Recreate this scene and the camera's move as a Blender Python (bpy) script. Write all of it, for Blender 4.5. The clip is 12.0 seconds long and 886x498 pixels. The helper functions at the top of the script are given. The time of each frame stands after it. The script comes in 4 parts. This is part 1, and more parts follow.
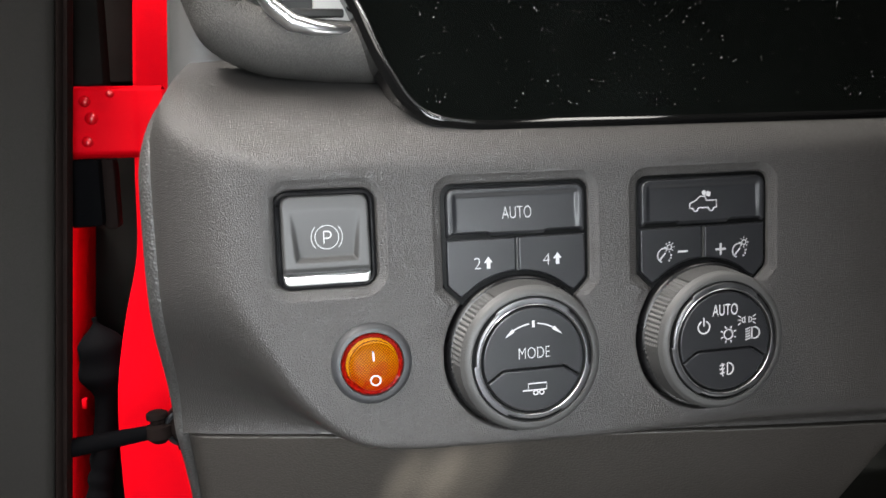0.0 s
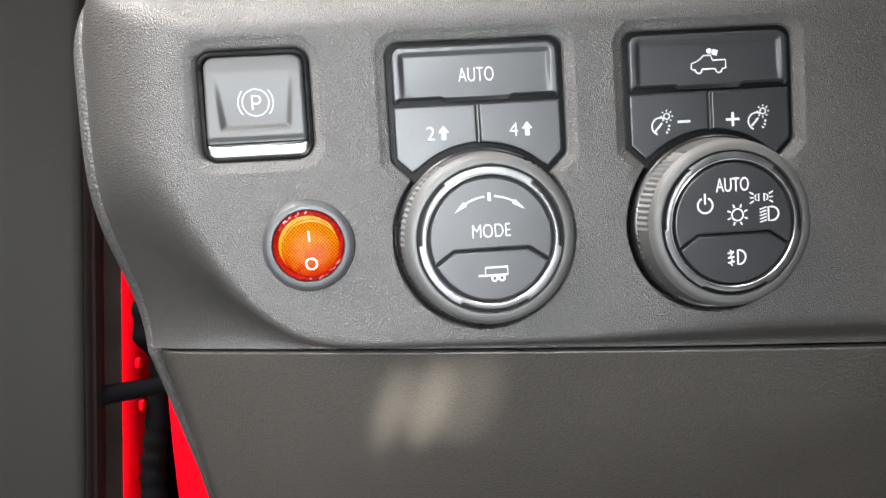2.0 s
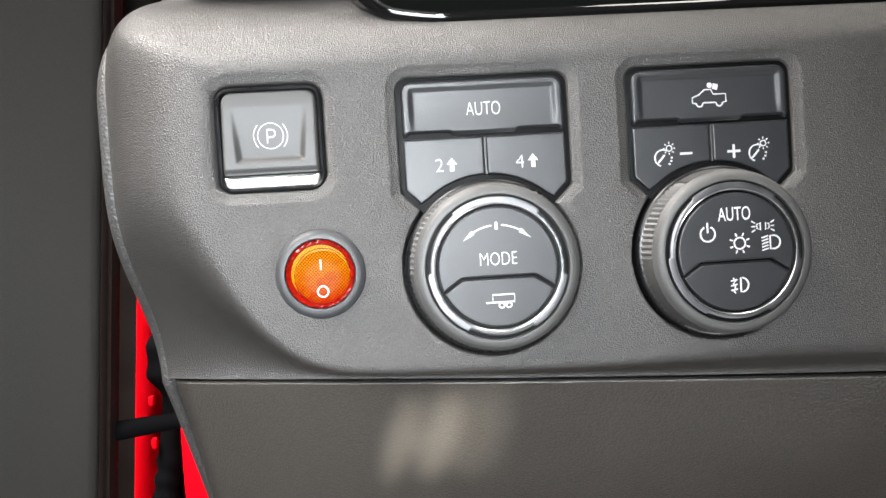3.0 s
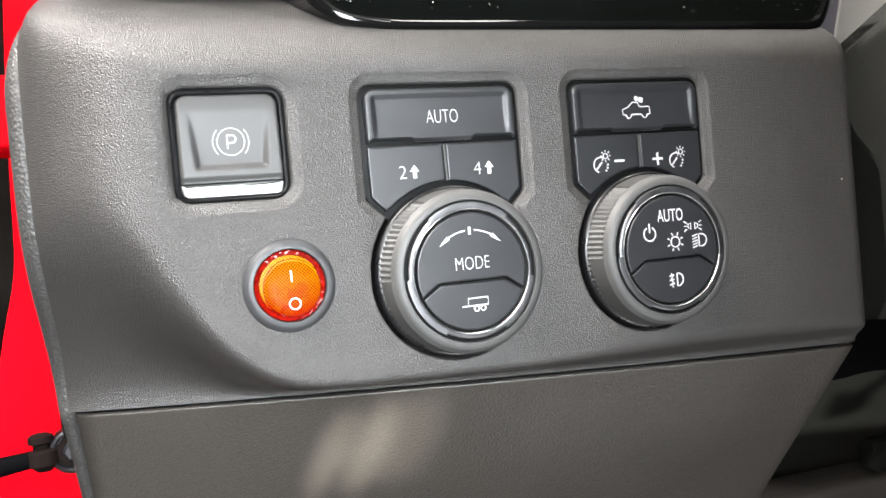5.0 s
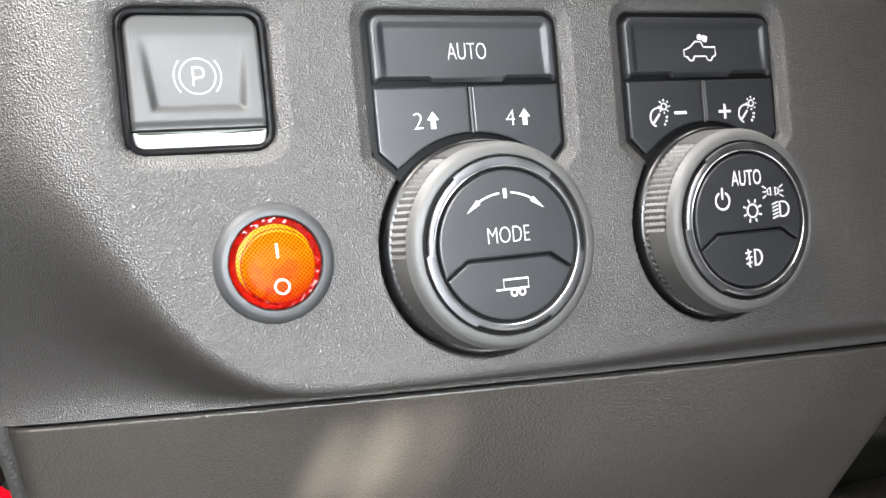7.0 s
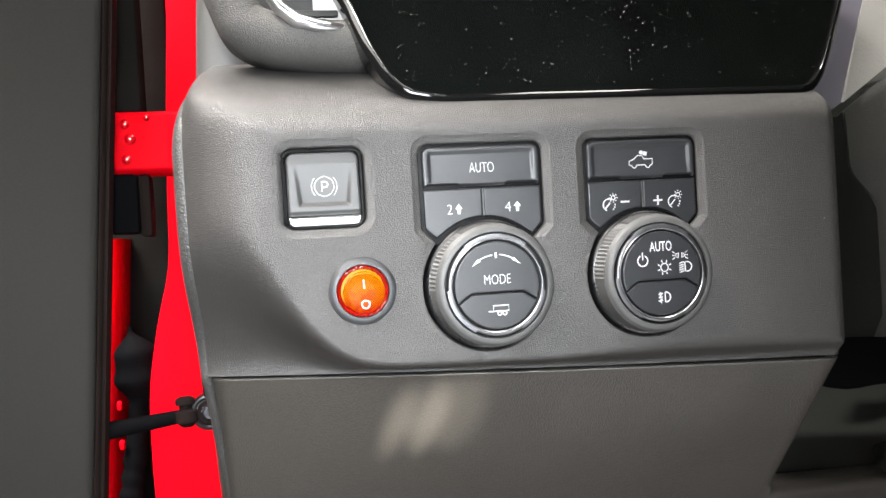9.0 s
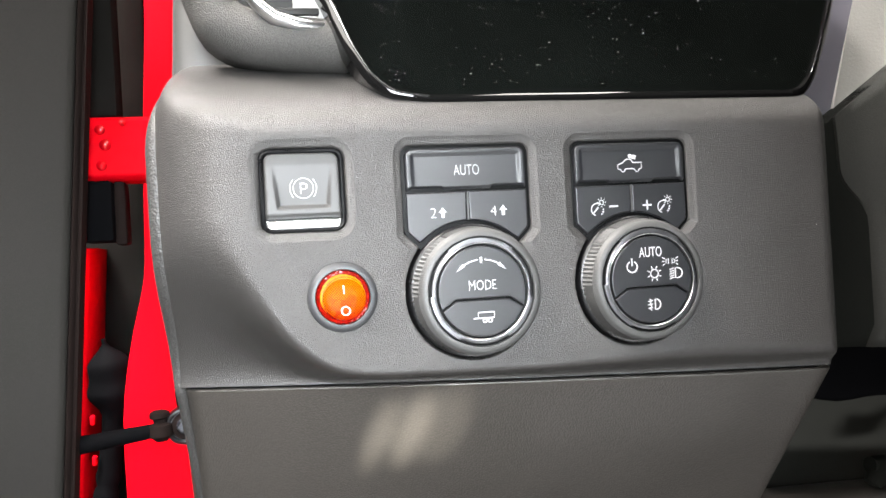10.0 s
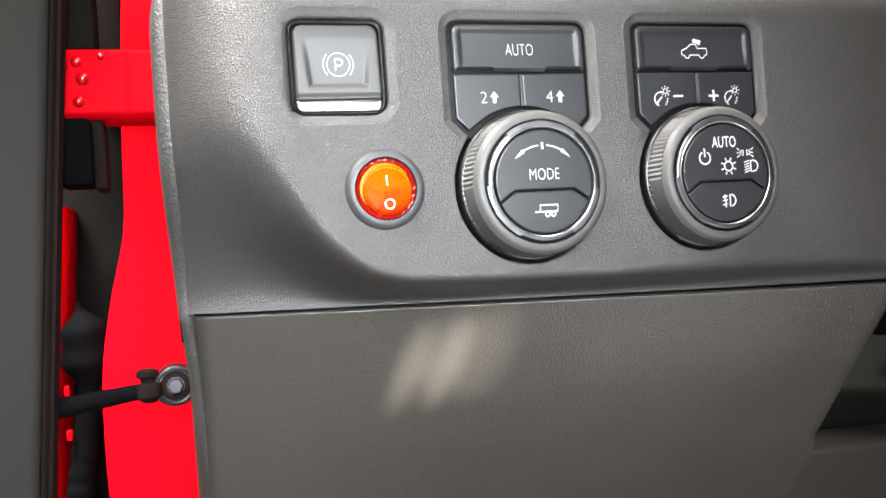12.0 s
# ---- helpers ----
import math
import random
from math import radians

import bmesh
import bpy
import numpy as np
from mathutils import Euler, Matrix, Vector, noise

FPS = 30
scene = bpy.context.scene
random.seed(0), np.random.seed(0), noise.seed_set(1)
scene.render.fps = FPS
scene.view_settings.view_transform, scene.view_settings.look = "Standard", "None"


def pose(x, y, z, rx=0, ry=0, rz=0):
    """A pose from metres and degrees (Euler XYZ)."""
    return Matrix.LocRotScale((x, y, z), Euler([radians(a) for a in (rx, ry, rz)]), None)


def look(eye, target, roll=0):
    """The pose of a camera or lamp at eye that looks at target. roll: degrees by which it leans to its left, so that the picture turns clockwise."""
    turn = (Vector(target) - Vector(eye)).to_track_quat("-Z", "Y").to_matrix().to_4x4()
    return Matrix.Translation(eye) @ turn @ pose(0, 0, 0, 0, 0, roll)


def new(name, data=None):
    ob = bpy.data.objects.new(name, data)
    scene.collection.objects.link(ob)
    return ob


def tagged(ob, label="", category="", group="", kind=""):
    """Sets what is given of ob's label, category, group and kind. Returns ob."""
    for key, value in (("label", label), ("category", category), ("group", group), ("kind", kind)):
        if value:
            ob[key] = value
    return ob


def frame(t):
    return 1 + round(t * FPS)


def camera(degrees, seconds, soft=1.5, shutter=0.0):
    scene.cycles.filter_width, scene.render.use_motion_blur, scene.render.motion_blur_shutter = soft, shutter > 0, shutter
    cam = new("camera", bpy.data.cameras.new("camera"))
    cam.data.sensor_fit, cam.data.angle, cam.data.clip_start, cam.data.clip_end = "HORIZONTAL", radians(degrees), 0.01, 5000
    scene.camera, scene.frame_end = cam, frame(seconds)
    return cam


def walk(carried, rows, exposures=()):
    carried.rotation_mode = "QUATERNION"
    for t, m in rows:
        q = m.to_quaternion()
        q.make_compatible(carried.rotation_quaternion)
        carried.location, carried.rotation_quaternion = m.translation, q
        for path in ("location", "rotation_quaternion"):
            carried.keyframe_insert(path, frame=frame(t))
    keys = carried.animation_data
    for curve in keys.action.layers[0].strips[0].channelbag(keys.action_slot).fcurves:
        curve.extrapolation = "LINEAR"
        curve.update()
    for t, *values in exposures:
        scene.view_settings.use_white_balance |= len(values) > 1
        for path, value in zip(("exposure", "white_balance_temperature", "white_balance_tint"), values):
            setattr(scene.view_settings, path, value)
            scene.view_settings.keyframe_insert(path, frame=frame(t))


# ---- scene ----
cam = camera(55.2, 12.0, shutter=0.2)
PATH = [
    (0, (-0.07989, -0.23428, 0.65568), (-0.00861, 0.05540, 0.62394), -2.106),
    (0.5, (-0.07753, -0.21162, 0.64251), (-0.00811, 0.07793, 0.60590), -2.251),
    (1, (-0.06641, -0.20039, 0.62909), (-0.00565, 0.09128, 0.59388), -2.386),
    (1.5, (-0.04603, -0.20789, 0.61508), (-0.00741, 0.08812, 0.58527), -2.989),
    (2, (-0.02821, -0.21513, 0.61145), (-0.00375, 0.08307, 0.58949), -3.510),
    (2.5, (-0.02555, -0.21959, 0.61325), (-0.00477, 0.07939, 0.59993), -3.742),
    (2.7, (-0.02543, -0.22006, 0.60733), (-0.00575, 0.07925, 0.60227), -3.806),
    (4.3, (-0.07090, -0.22346, 0.60722), (-0.01309, 0.07074, 0.59678), -0.836),
    (4.5, (-0.07797, -0.22068, 0.61091), (-0.00404, 0.06998, 0.60362), -2.003),
    (5, (-0.08240, -0.21018, 0.60939), (0.02375, 0.07033, 0.60229), -5.103),
    (5.5, (-0.10379, -0.19733, 0.59474), (0.03181, 0.07013, 0.58601), -4.959),
    (6, (-0.12846, -0.17901, 0.59119), (0.03827, 0.07020, 0.58147), -5.149),
    (6.5, (-0.11473, -0.16527, 0.60445), (0.04272, 0.08990, 0.59459), -5.337),
    (6.7, (-0.09664, -0.16280, 0.60409), (0.04272, 0.10273, 0.59540), -5.499),
    (8.3, (-0.05019, -0.19187, 0.59528), (0.01060, 0.10186, 0.58956), -3.347),
    (8.5, (-0.05620, -0.21437, 0.60219), (0.00208, 0.07986, 0.59672), -3.514),
    (9, (-0.07851, -0.28920, 0.61569), (-0.01447, 0.00385, 0.61131), -3.458),
    (9.5, (-0.07474, -0.28513, 0.61430), (-0.00738, 0.00721, 0.61305), -3.371),
    (10, (-0.07663, -0.27926, 0.61158), (-0.00645, 0.01241, 0.61273), -3.302),
    (10.5, (-0.07843, -0.27294, 0.60894), (-0.00613, 0.01821, 0.61104), -3.350),
    (11, (-0.08045, -0.27058, 0.60831), (-0.00710, 0.02031, 0.61054), -3.535),
    (11.5, (-0.08504, -0.24928, 0.59314), (-0.00837, 0.04074, 0.59706), -3.944),
    (12, (-0.09865, -0.23718, 0.57728), (-0.01336, 0.05041, 0.58129), -4.173),
]
EXPOSURES = [(0, -0.95), (0.3, -0.38), (0.6, -0.1), (1.6, -0.12), (2.5, -0.22), (4.5, -0.12), (6.0, 0.14), (6.7, 0.2), (8.3, -0.5), (8.6, -0.48), (9.2, 0.1), (12, 0.14)]
walk(cam, [(t, look(eye, target, roll)) for t, eye, target, roll in PATH], EXPOSURES)

# ---- world, lights, exposure ----
world = bpy.data.worlds.new("showroom_air")
scene.world = world
world.use_nodes = True
world.node_tree.nodes["Background"].inputs[0].default_value = (0.9, 0.95, 1.0, 1)
world.node_tree.nodes["Background"].inputs[1].default_value = 0.04


def area_lamp(name, at, aim, sx, sy, watts, colour=(1.0, 0.95, 0.88), spread=180):
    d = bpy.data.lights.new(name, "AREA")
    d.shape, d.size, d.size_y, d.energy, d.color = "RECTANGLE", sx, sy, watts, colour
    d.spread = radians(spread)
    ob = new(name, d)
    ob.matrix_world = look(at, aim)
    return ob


# showroom ceiling lamps over the open door
for at, watts, wide in (((-0.60, -0.16, 2.40), 410, 1.1), ((-1.5, -1.2, 2.5), 215, 2.0)):
    area_lamp("showroom_lamp", at, (-0.05, 0, 0.60), wide, wide, watts, (1.0, 0.95, 0.905))
# unseen low fill light added to brighten the down-facing knee panel
area_lamp("knee_fill", (0.17, -0.32, 0.13), (0.08, 0.06, 0.50), 0.24, 0.10, 2.4, (0.98, 0.98, 0.97))
# unseen fill light added before the switches for their sheen
area_lamp("front_fill", (-0.080, -0.40, 0.650), (-0.058, 0, 0.598), 0.17, 0.17, 0.98, (0.90, 0.955, 1.0), 50)
# unseen fill light added overhead for the panel's top right edge
area_lamp("top_edge_fill", (0.28, -0.06, 1.28), (0.14, 0, 0.66), 0.22, 0.12, 5.0, (1.0, 0.97, 0.91))
# narrow spots added to lay slanting light streaks on the knee panel
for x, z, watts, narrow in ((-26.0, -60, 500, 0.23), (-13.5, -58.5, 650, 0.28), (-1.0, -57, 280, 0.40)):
    d = bpy.data.lights.new("streak_spot", "SPOT")
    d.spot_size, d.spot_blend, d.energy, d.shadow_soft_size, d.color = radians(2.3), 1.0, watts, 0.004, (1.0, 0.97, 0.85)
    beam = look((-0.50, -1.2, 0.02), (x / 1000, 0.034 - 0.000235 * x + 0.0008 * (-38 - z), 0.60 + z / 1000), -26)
    new("streak_spot", d).matrix_world = beam @ Matrix.Diagonal((narrow, 1, 1, 1))

# ---- materials ----


def material(name, colour, rough=0.5, metal=0.0, grain=0.0, size=1000.0, mottle=0.0, mottle_size=30.0, spec=0.5, coat=0.0, cells=False, emit=None):
    """Procedural surface: base colour, broad mottling, fine grain as bump, uneven gloss."""
    m = bpy.data.materials.new(name)
    m.use_nodes = True
    t = m.node_tree
    b = t.nodes["Principled BSDF"]
    b.inputs["Base Color"].default_value = (*colour, 1)
    b.inputs["Roughness"].default_value = rough
    b.inputs["Metallic"].default_value = metal
    b.inputs["Specular IOR Level"].default_value = spec
    b.inputs["Coat Weight"].default_value = coat
    b.inputs["Coat Roughness"].default_value = 0.04
    co = t.nodes.new("ShaderNodeTexCoord")
    if mottle:
        n = t.nodes.new("ShaderNodeTexNoise")
        n.inputs["Scale"].default_value = mottle_size
        n.inputs["Detail"].default_value = 6
        t.links.new(co.outputs["Object"], n.inputs["Vector"])
        r = t.nodes.new("ShaderNodeMapRange")
        r.inputs[1].default_value, r.inputs[2].default_value = 0.3, 0.7
        r.inputs[3].default_value, r.inputs[4].default_value = 1 - mottle, 1 + mottle
        t.links.new(n.outputs["Fac"], r.inputs[0])
        x = t.nodes.new("ShaderNodeVectorMath")
        x.operation = "SCALE"
        x.inputs[0].default_value = colour
        t.links.new(r.outputs[0], x.inputs["Scale"])
        t.links.new(x.outputs[0], b.inputs["Base Color"])
        g = t.nodes.new("ShaderNodeMath")
        g.operation = "MULTIPLY"
        g.inputs[1].default_value = rough
        t.links.new(r.outputs[0], g.inputs[0])
        t.links.new(g.outputs[0], b.inputs["Roughness"])
    if grain:
        if cells:
            v = t.nodes.new("ShaderNodeTexVoronoi")
            v.feature = "SMOOTH_F1"
            v.inputs["Scale"].default_value = size
            v.inputs["Smoothness"].default_value = 0.25
            out = v.outputs["Distance"]
        else:
            v = t.nodes.new("ShaderNodeTexNoise")
            v.inputs["Scale"].default_value = size
            v.inputs["Detail"].default_value = 3
            v.inputs["Roughness"].default_value = 0.6
            out = v.outputs["Fac"]
        w = t.nodes.new("ShaderNodeTexNoise")
        w.inputs["Scale"].default_value = size * 0.45
        mix = t.nodes.new("ShaderNodeVectorMath")
        mix.operation = "MULTIPLY_ADD"
        mix.inputs[1].default_value = (0.12 / size,) * 3
        t.links.new(co.outputs["Object"], w.inputs["Vector"])
        t.links.new(w.outputs["Color"], mix.inputs[0])
        t.links.new(co.outputs["Object"], mix.inputs[2])
        t.links.new(mix.outputs[0], v.inputs["Vector"])
        bump = t.nodes.new("ShaderNodeBump")
        bump.inputs["Strength"].default_value = grain
        bump.inputs["Distance"].default_value = 0.75 / size
        t.links.new(out, bump.inputs["Height"])
        t.links.new(bump.outputs["Normal"], b.inputs["Normal"])
        if cells:
            # shade in the pits of the grain, put into the base colour
            pit = t.nodes.new("ShaderNodeMapRange")
            pit.inputs[1].default_value, pit.inputs[2].default_value = 0.15, 0.6
            pit.inputs[3].default_value, pit.inputs[4].default_value = 1.2, 0.75
            t.links.new(out, pit.inputs[0])
            y = t.nodes.new("ShaderNodeVectorMath")
            y.operation = "SCALE"
            y.inputs[0].default_value = colour
            if mottle:
                t.links.new(x.outputs[0], y.inputs[0])
            t.links.new(pit.outputs[0], y.inputs["Scale"])
            t.links.new(y.outputs[0], b.inputs["Base Color"])
    if emit:
        b.inputs["Emission Color"].default_value = (*emit[0], 1)
        b.inputs["Emission Strength"].default_value = emit[1]
    return m


PANEL = material("grained_dash_plastic", (0.0340, 0.0320, 0.0305), 0.35, grain=0.72, size=2800, mottle=0.05, mottle_size=60, spec=0.38, cells=True)
# slightly warmed: bounce from the red paint is put into the knee colour
KNEE = material("knee_panel_plastic", (0.0338, 0.0298, 0.0262), 0.40, grain=0.28, size=1300, mottle=0.06, mottle_size=45, spec=0.5, cells=True)
PAD = material("soft_dash_pad", (0.052, 0.0495, 0.046), 0.68, spec=0.3, grain=0.6, size=1900, mottle=0.08, mottle_size=40, cells=True)
BUTTON = material("satin_button_plastic", (0.0075, 0.0078, 0.0092), 0.44, spec=0.42, grain=0.15, size=3000, mottle=0.06, mottle_size=80)
BRAKE = material("grey_button_plastic", (0.026, 0.0255, 0.025), 0.55, spec=0.42, grain=0.15, size=3000, mottle=0.05, mottle_size=80)
KNOB = material("knob_soft_grey", (0.036, 0.0358, 0.035), 0.5, spec=0.4, grain=0.3, size=2200, mottle=0.07, mottle_size=120)
WELL = material("black_well_plastic", (0.003, 0.003, 0.003), 0.5, spec=0.06, mottle=0.1, mottle_size=200)
CHROME = material("satin_chrome", (0.62, 0.62, 0.63), 0.3, 1.0, mottle=0.08, mottle_size=200)
SILVER = material("bright_silver_plastic", (0.60, 0.60, 0.59), 0.36, 0.85, mottle=0.05, mottle_size=150)
INK = material("white_legend_ink", (0.36, 0.36, 0.37), 0.55, mottle=0.04, mottle_size=400)
INK_DIM = material("dull_legend_ink", (0.33, 0.33, 0.33), 0.55, mottle=0.04, mottle_size=400)
GLOSS = material("gloss_black_bezel", (0.003, 0.003, 0.003), 0.06, spec=0.35, mottle=0.2, mottle_size=25)
LENS = material("smoked_screen_glass", (0.0016, 0.0019, 0.0017), 0.045, spec=0.22, mottle=0.3, mottle_size=15)
RED = material("gloss_red_paint", (0.56, 0.001, 0.006), 0.55, spec=0.02, mottle=0.04, mottle_size=12)
RED_GLOSS = material("gloss_red_hinge_paint", (0.50, 0.0015, 0.006), 0.16, spec=0.5, coat=1.0, mottle=0.04, mottle_size=12)
DOORGREY = material("door_trim_plastic", (0.0185, 0.0171, 0.0155), 0.66, spec=0.3, grain=0.3, size=2600, mottle=0.06, mottle_size=40, cells=True)
RUBBER = material("black_rubber_seal", (0.008, 0.0055, 0.005), 0.8, spec=0.03, mottle=0.2, mottle_size=80)
DARK = material("dark_cavity_plastic", (0.006, 0.006, 0.006), 0.6, spec=0.15, mottle=0.25, mottle_size=50)
SMOKE = material("grey_inner_panel", (0.012, 0.012, 0.0115), 0.6, spec=0.2, mottle=0.15, mottle_size=30)
LIGHTTRIM = material("pale_grey_trim", (0.23, 0.224, 0.213), 0.5, grain=0.3, size=900, mottle=0.05, mottle_size=30)
# darker copy of the column plastic, with the shade put into its colour
SHADEGREY = material("shaded_column_plastic", (0.0062, 0.0066, 0.0056), 0.75, spec=0.04, grain=0.3, size=2300, mottle=0.07, mottle_size=40, cells=True)
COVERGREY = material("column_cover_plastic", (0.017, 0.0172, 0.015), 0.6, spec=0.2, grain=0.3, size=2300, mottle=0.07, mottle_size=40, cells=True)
RIMGREY = material("dash_end_trim_plastic", (0.037, 0.0358, 0.0345), 0.5, spec=0.35, grain=0.5, size=1100, mottle=0.06, mottle_size=60, cells=True)
ENDGREY = material("smooth_end_panel_plastic", (0.042, 0.042, 0.041), 0.5, grain=0.2, size=2500, mottle=0.05, mottle_size=40)
LILAC = material("lilac_grey_trim", (0.075, 0.071, 0.088), 0.5, mottle=0.05, mottle_size=40)
GLINTLINE = material("bezel_glint_metal", (0.22, 0.22, 0.22), 0.16, 1.0, mottle=0.1, mottle_size=100)
WHITECLIP = material("white_clip_plastic", (0.42, 0.42, 0.41), 0.4, mottle=0.05, mottle_size=90)
DUST = material("pale_dust", (0.75, 0.74, 0.72), 0.8)
SPECK_DIM = material("grey_dust_and_glints", (0.15, 0.147, 0.138), 0.9)
SKIRT = material("gloss_black_skirt", (0.003, 0.003, 0.0034), 0.32, spec=0.3, mottle=0.2, mottle_size=200)
SLAB = material("showroom_floor_tile", (0.075, 0.074, 0.07), 0.35, mottle=0.12, mottle_size=2)
HALL = material("showroom_plaster", (0.45, 0.45, 0.44), 0.8, mottle=0.08, mottle_size=3)
CARPET = material("cab_carpet", (0.03, 0.03, 0.03), 0.9, grain=0.8, size=300, mottle=0.2, mottle_size=20)
AMBER = material("amber_switch_lens", (0.04, 0.008, 0.0004), 0.3, spec=0.012, mottle=0.12, mottle_size=350, emit=((1.0, 0.24, 0.0), 0.98))
RINGMETAL = material("brushed_ring_metal", (0.10, 0.10, 0.104), 0.44, 1.0, mottle=0.1, mottle_size=300)
BLACKOUT = material("matte_black_plastic", (0.0022, 0.0022, 0.0026), 0.8, spec=0.015, mottle=0.2, mottle_size=60)
PINGREY = material("dull_zinc_pin", (0.10, 0.10, 0.095), 0.5, 0.3, mottle=0.1, mottle_size=120)
# for the unseen roof slab; dark and mottled to suit the screen's reflection
ROOFBLOCK = material("roof_block_mottle", (0.020, 0.0215, 0.019), 0.9, mottle=0.5, mottle_size=4)
# the door gap's shade is put into this near-black colour
GAPGREY = material("shaded_gap_plastic", (0.0075, 0.007, 0.0065), 0.95, spec=0.0, mottle=0.25, mottle_size=30)
RECESS = material("recess_plastic", (0.032, 0.032, 0.028), 0.65, spec=0.1, grain=0.2, size=1900, mottle=0.08, mottle_size=40)
DULLSTEEL = material("dull_bracket_steel", (0.055, 0.055, 0.06), 0.4, 1.0, mottle=0.25, mottle_size=200)
REDLENS = material("red_switch_lens", (0.10, 0.002, 0.001), 0.12, spec=0.5, mottle=0.5, mottle_size=700, emit=((1.0, 0.012, 0.004), 0.14))
YELLOW = material("yellow_switch_glow", (0.06, 0.022, 0.0005), 0.3, spec=0.03, mottle=0.4, mottle_size=500, emit=((1.0, 0.50, 0.0), 1.25))


def lens_glow(m, warm, deep, stretch):
    """Moulded prisms in a lit lens: the glow runs from one colour to another in small facets."""
    t = m.node_tree
    b = t.nodes["Principled BSDF"]
    co = t.nodes.new("ShaderNodeTexCoord")
    flat = t.nodes.new("ShaderNodeVectorMath")
    flat.operation = "MULTIPLY"
    flat.inputs[1].default_value = (1, 0, 1)
    t.links.new(co.outputs["Object"], flat.inputs[0])
    v = t.nodes.new("ShaderNodeTexVoronoi")
    v.inputs["Scale"].default_value = 420
    t.links.new(co.outputs["Object"], v.inputs["Vector"])
    grid = t.nodes.new("ShaderNodeTexChecker")
    grid.inputs["Scale"].default_value = 2300
    grid.inputs["Color1"].default_value = (1, 1, 1, 1)
    grid.inputs["Color2"].default_value = (0.55, 0.32, 0.4, 1)
    t.links.new(flat.outputs[0], grid.inputs["Vector"])
    dot = t.nodes.new("ShaderNodeVectorMath")
    dot.operation = "DOT_PRODUCT"
    dot.inputs[1].default_value = (stretch * 0.22, 0, -stretch)
    t.links.new(co.outputs["Object"], dot.inputs[0])
    add = t.nodes.new("ShaderNodeMath")
    add.operation = "MULTIPLY_ADD"
    add.inputs[1].default_value = 0.4
    sep = t.nodes.new("ShaderNodeSeparateColor")
    t.links.new(v.outputs["Color"], sep.inputs[0])
    t.links.new(sep.outputs[0], add.inputs[0])
    t.links.new(dot.outputs["Value"], add.inputs[2])
    ramp = t.nodes.new("ShaderNodeValToRGB")
    ramp.color_ramp.elements[0].color = (*warm, 1)
    ramp.color_ramp.elements[1].color = (*deep, 1)
    ramp.color_ramp.elements[0].position = 0.0
    t.links.new(add.outputs[0], ramp.inputs[0])
    mix = t.nodes.new("ShaderNodeVectorMath")
    mix.operation = "MULTIPLY"
    t.links.new(ramp.outputs[0], mix.inputs[0])
    t.links.new(grid.outputs["Color"], mix.inputs[1])
    t.links.new(mix.outputs[0], b.inputs["Emission Color"])


lens_glow(AMBER, (1.0, 0.38, 0.0), (0.85, 0.018, 0.002), 115)
lens_glow(YELLOW, (1.0, 0.52, 0.0), (0.8, 0.01, 0.0), 170)

# ---- building helpers: places in millimetres from the middle of the mode knob ----
BASE = Vector((0, 0, 0.60))


def thing(name, at, label, category, group="", kind=""):
    ob = new(name)
    ob.location = Vector(at) * 0.001 + BASE
    ob.empty_display_size = 0.01
    return tagged(ob, label, category, group, kind)


def mesh_of(name, bm, mat, smooth=40):
    me = bpy.data.meshes.new(name)
    bmesh.ops.recalc_face_normals(bm, faces=bm.faces)
    bm.to_mesh(me)
    bm.free()
    me.materials.append(mat)
    if smooth:
        for p in me.polygons:
            p.use_smooth = True
        me.set_sharp_from_angle(angle=radians(smooth))
    return me


def part(name, bm, mat, parent, label="", smooth=40):
    """One mesh under a thing (or under a part of it); bm is in millimetres."""
    at = parent.location.copy() if parent.parent is None else parent.parent.location.copy()
    bm.transform(Matrix.Translation(BASE - at) @ Matrix.Scale(0.001, 4))
    ob = new(name, mesh_of(name, bm, mat, smooth))
    ob.parent = parent
    if label:
        tagged(ob, label)
    return ob


def lone(name, bm, mat, at, label, category, group="", kind="", smooth=40):
    """One mesh that is a thing by itself."""
    bm.transform(Matrix.Scale(0.001, 4) @ Matrix.Translation(-Vector(at)))
    ob = new(name, mesh_of(name, bm, mat, smooth))
    ob.location = Vector(at) * 0.001 + BASE
    return tagged(ob, label, category, group, kind)


def sheet(rows, close=False, thick=0.0, away=(0, 1, 0)):
    """A skin over rows of points; with thick also a back and side walls."""
    bm = bmesh.new()
    grid = [[bm.verts.new(p) for p in r] for r in rows]
    for a, b in zip(grid, grid[1:]):
        for i in range(len(a) - 1):
            bm.faces.new((a[i], a[i + 1], b[i + 1], b[i]))
        if close:
            bm.faces.new((a[-1], a[0], b[0], b[-1]))
    if thick:
        rim = [e for e in bm.edges if e.is_boundary]
        got = bmesh.ops.extrude_edge_only(bm, edges=rim)
        for v in got["geom"]:
            if isinstance(v, bmesh.types.BMVert):
                v.co += Vector(away) * thick
    return bm


def inset(outline, d):
    """The outline (list of (x, z), counter-clockwise) moved inward by d."""
    n, out = len(outline), []
    for i in range(n):
        p, q, r = (Vector(outline[j % n]) for j in (i - 1, i, i + 1))
        a, b = (q - p).normalized(), (r - q).normalized()
        na, nb = Vector((-a.y, a.x)), Vector((-b.y, b.x))
        m = na + nb
        m = m / max(m.dot(na), 0.35)
        out.append(tuple(q + m * d))
    return out


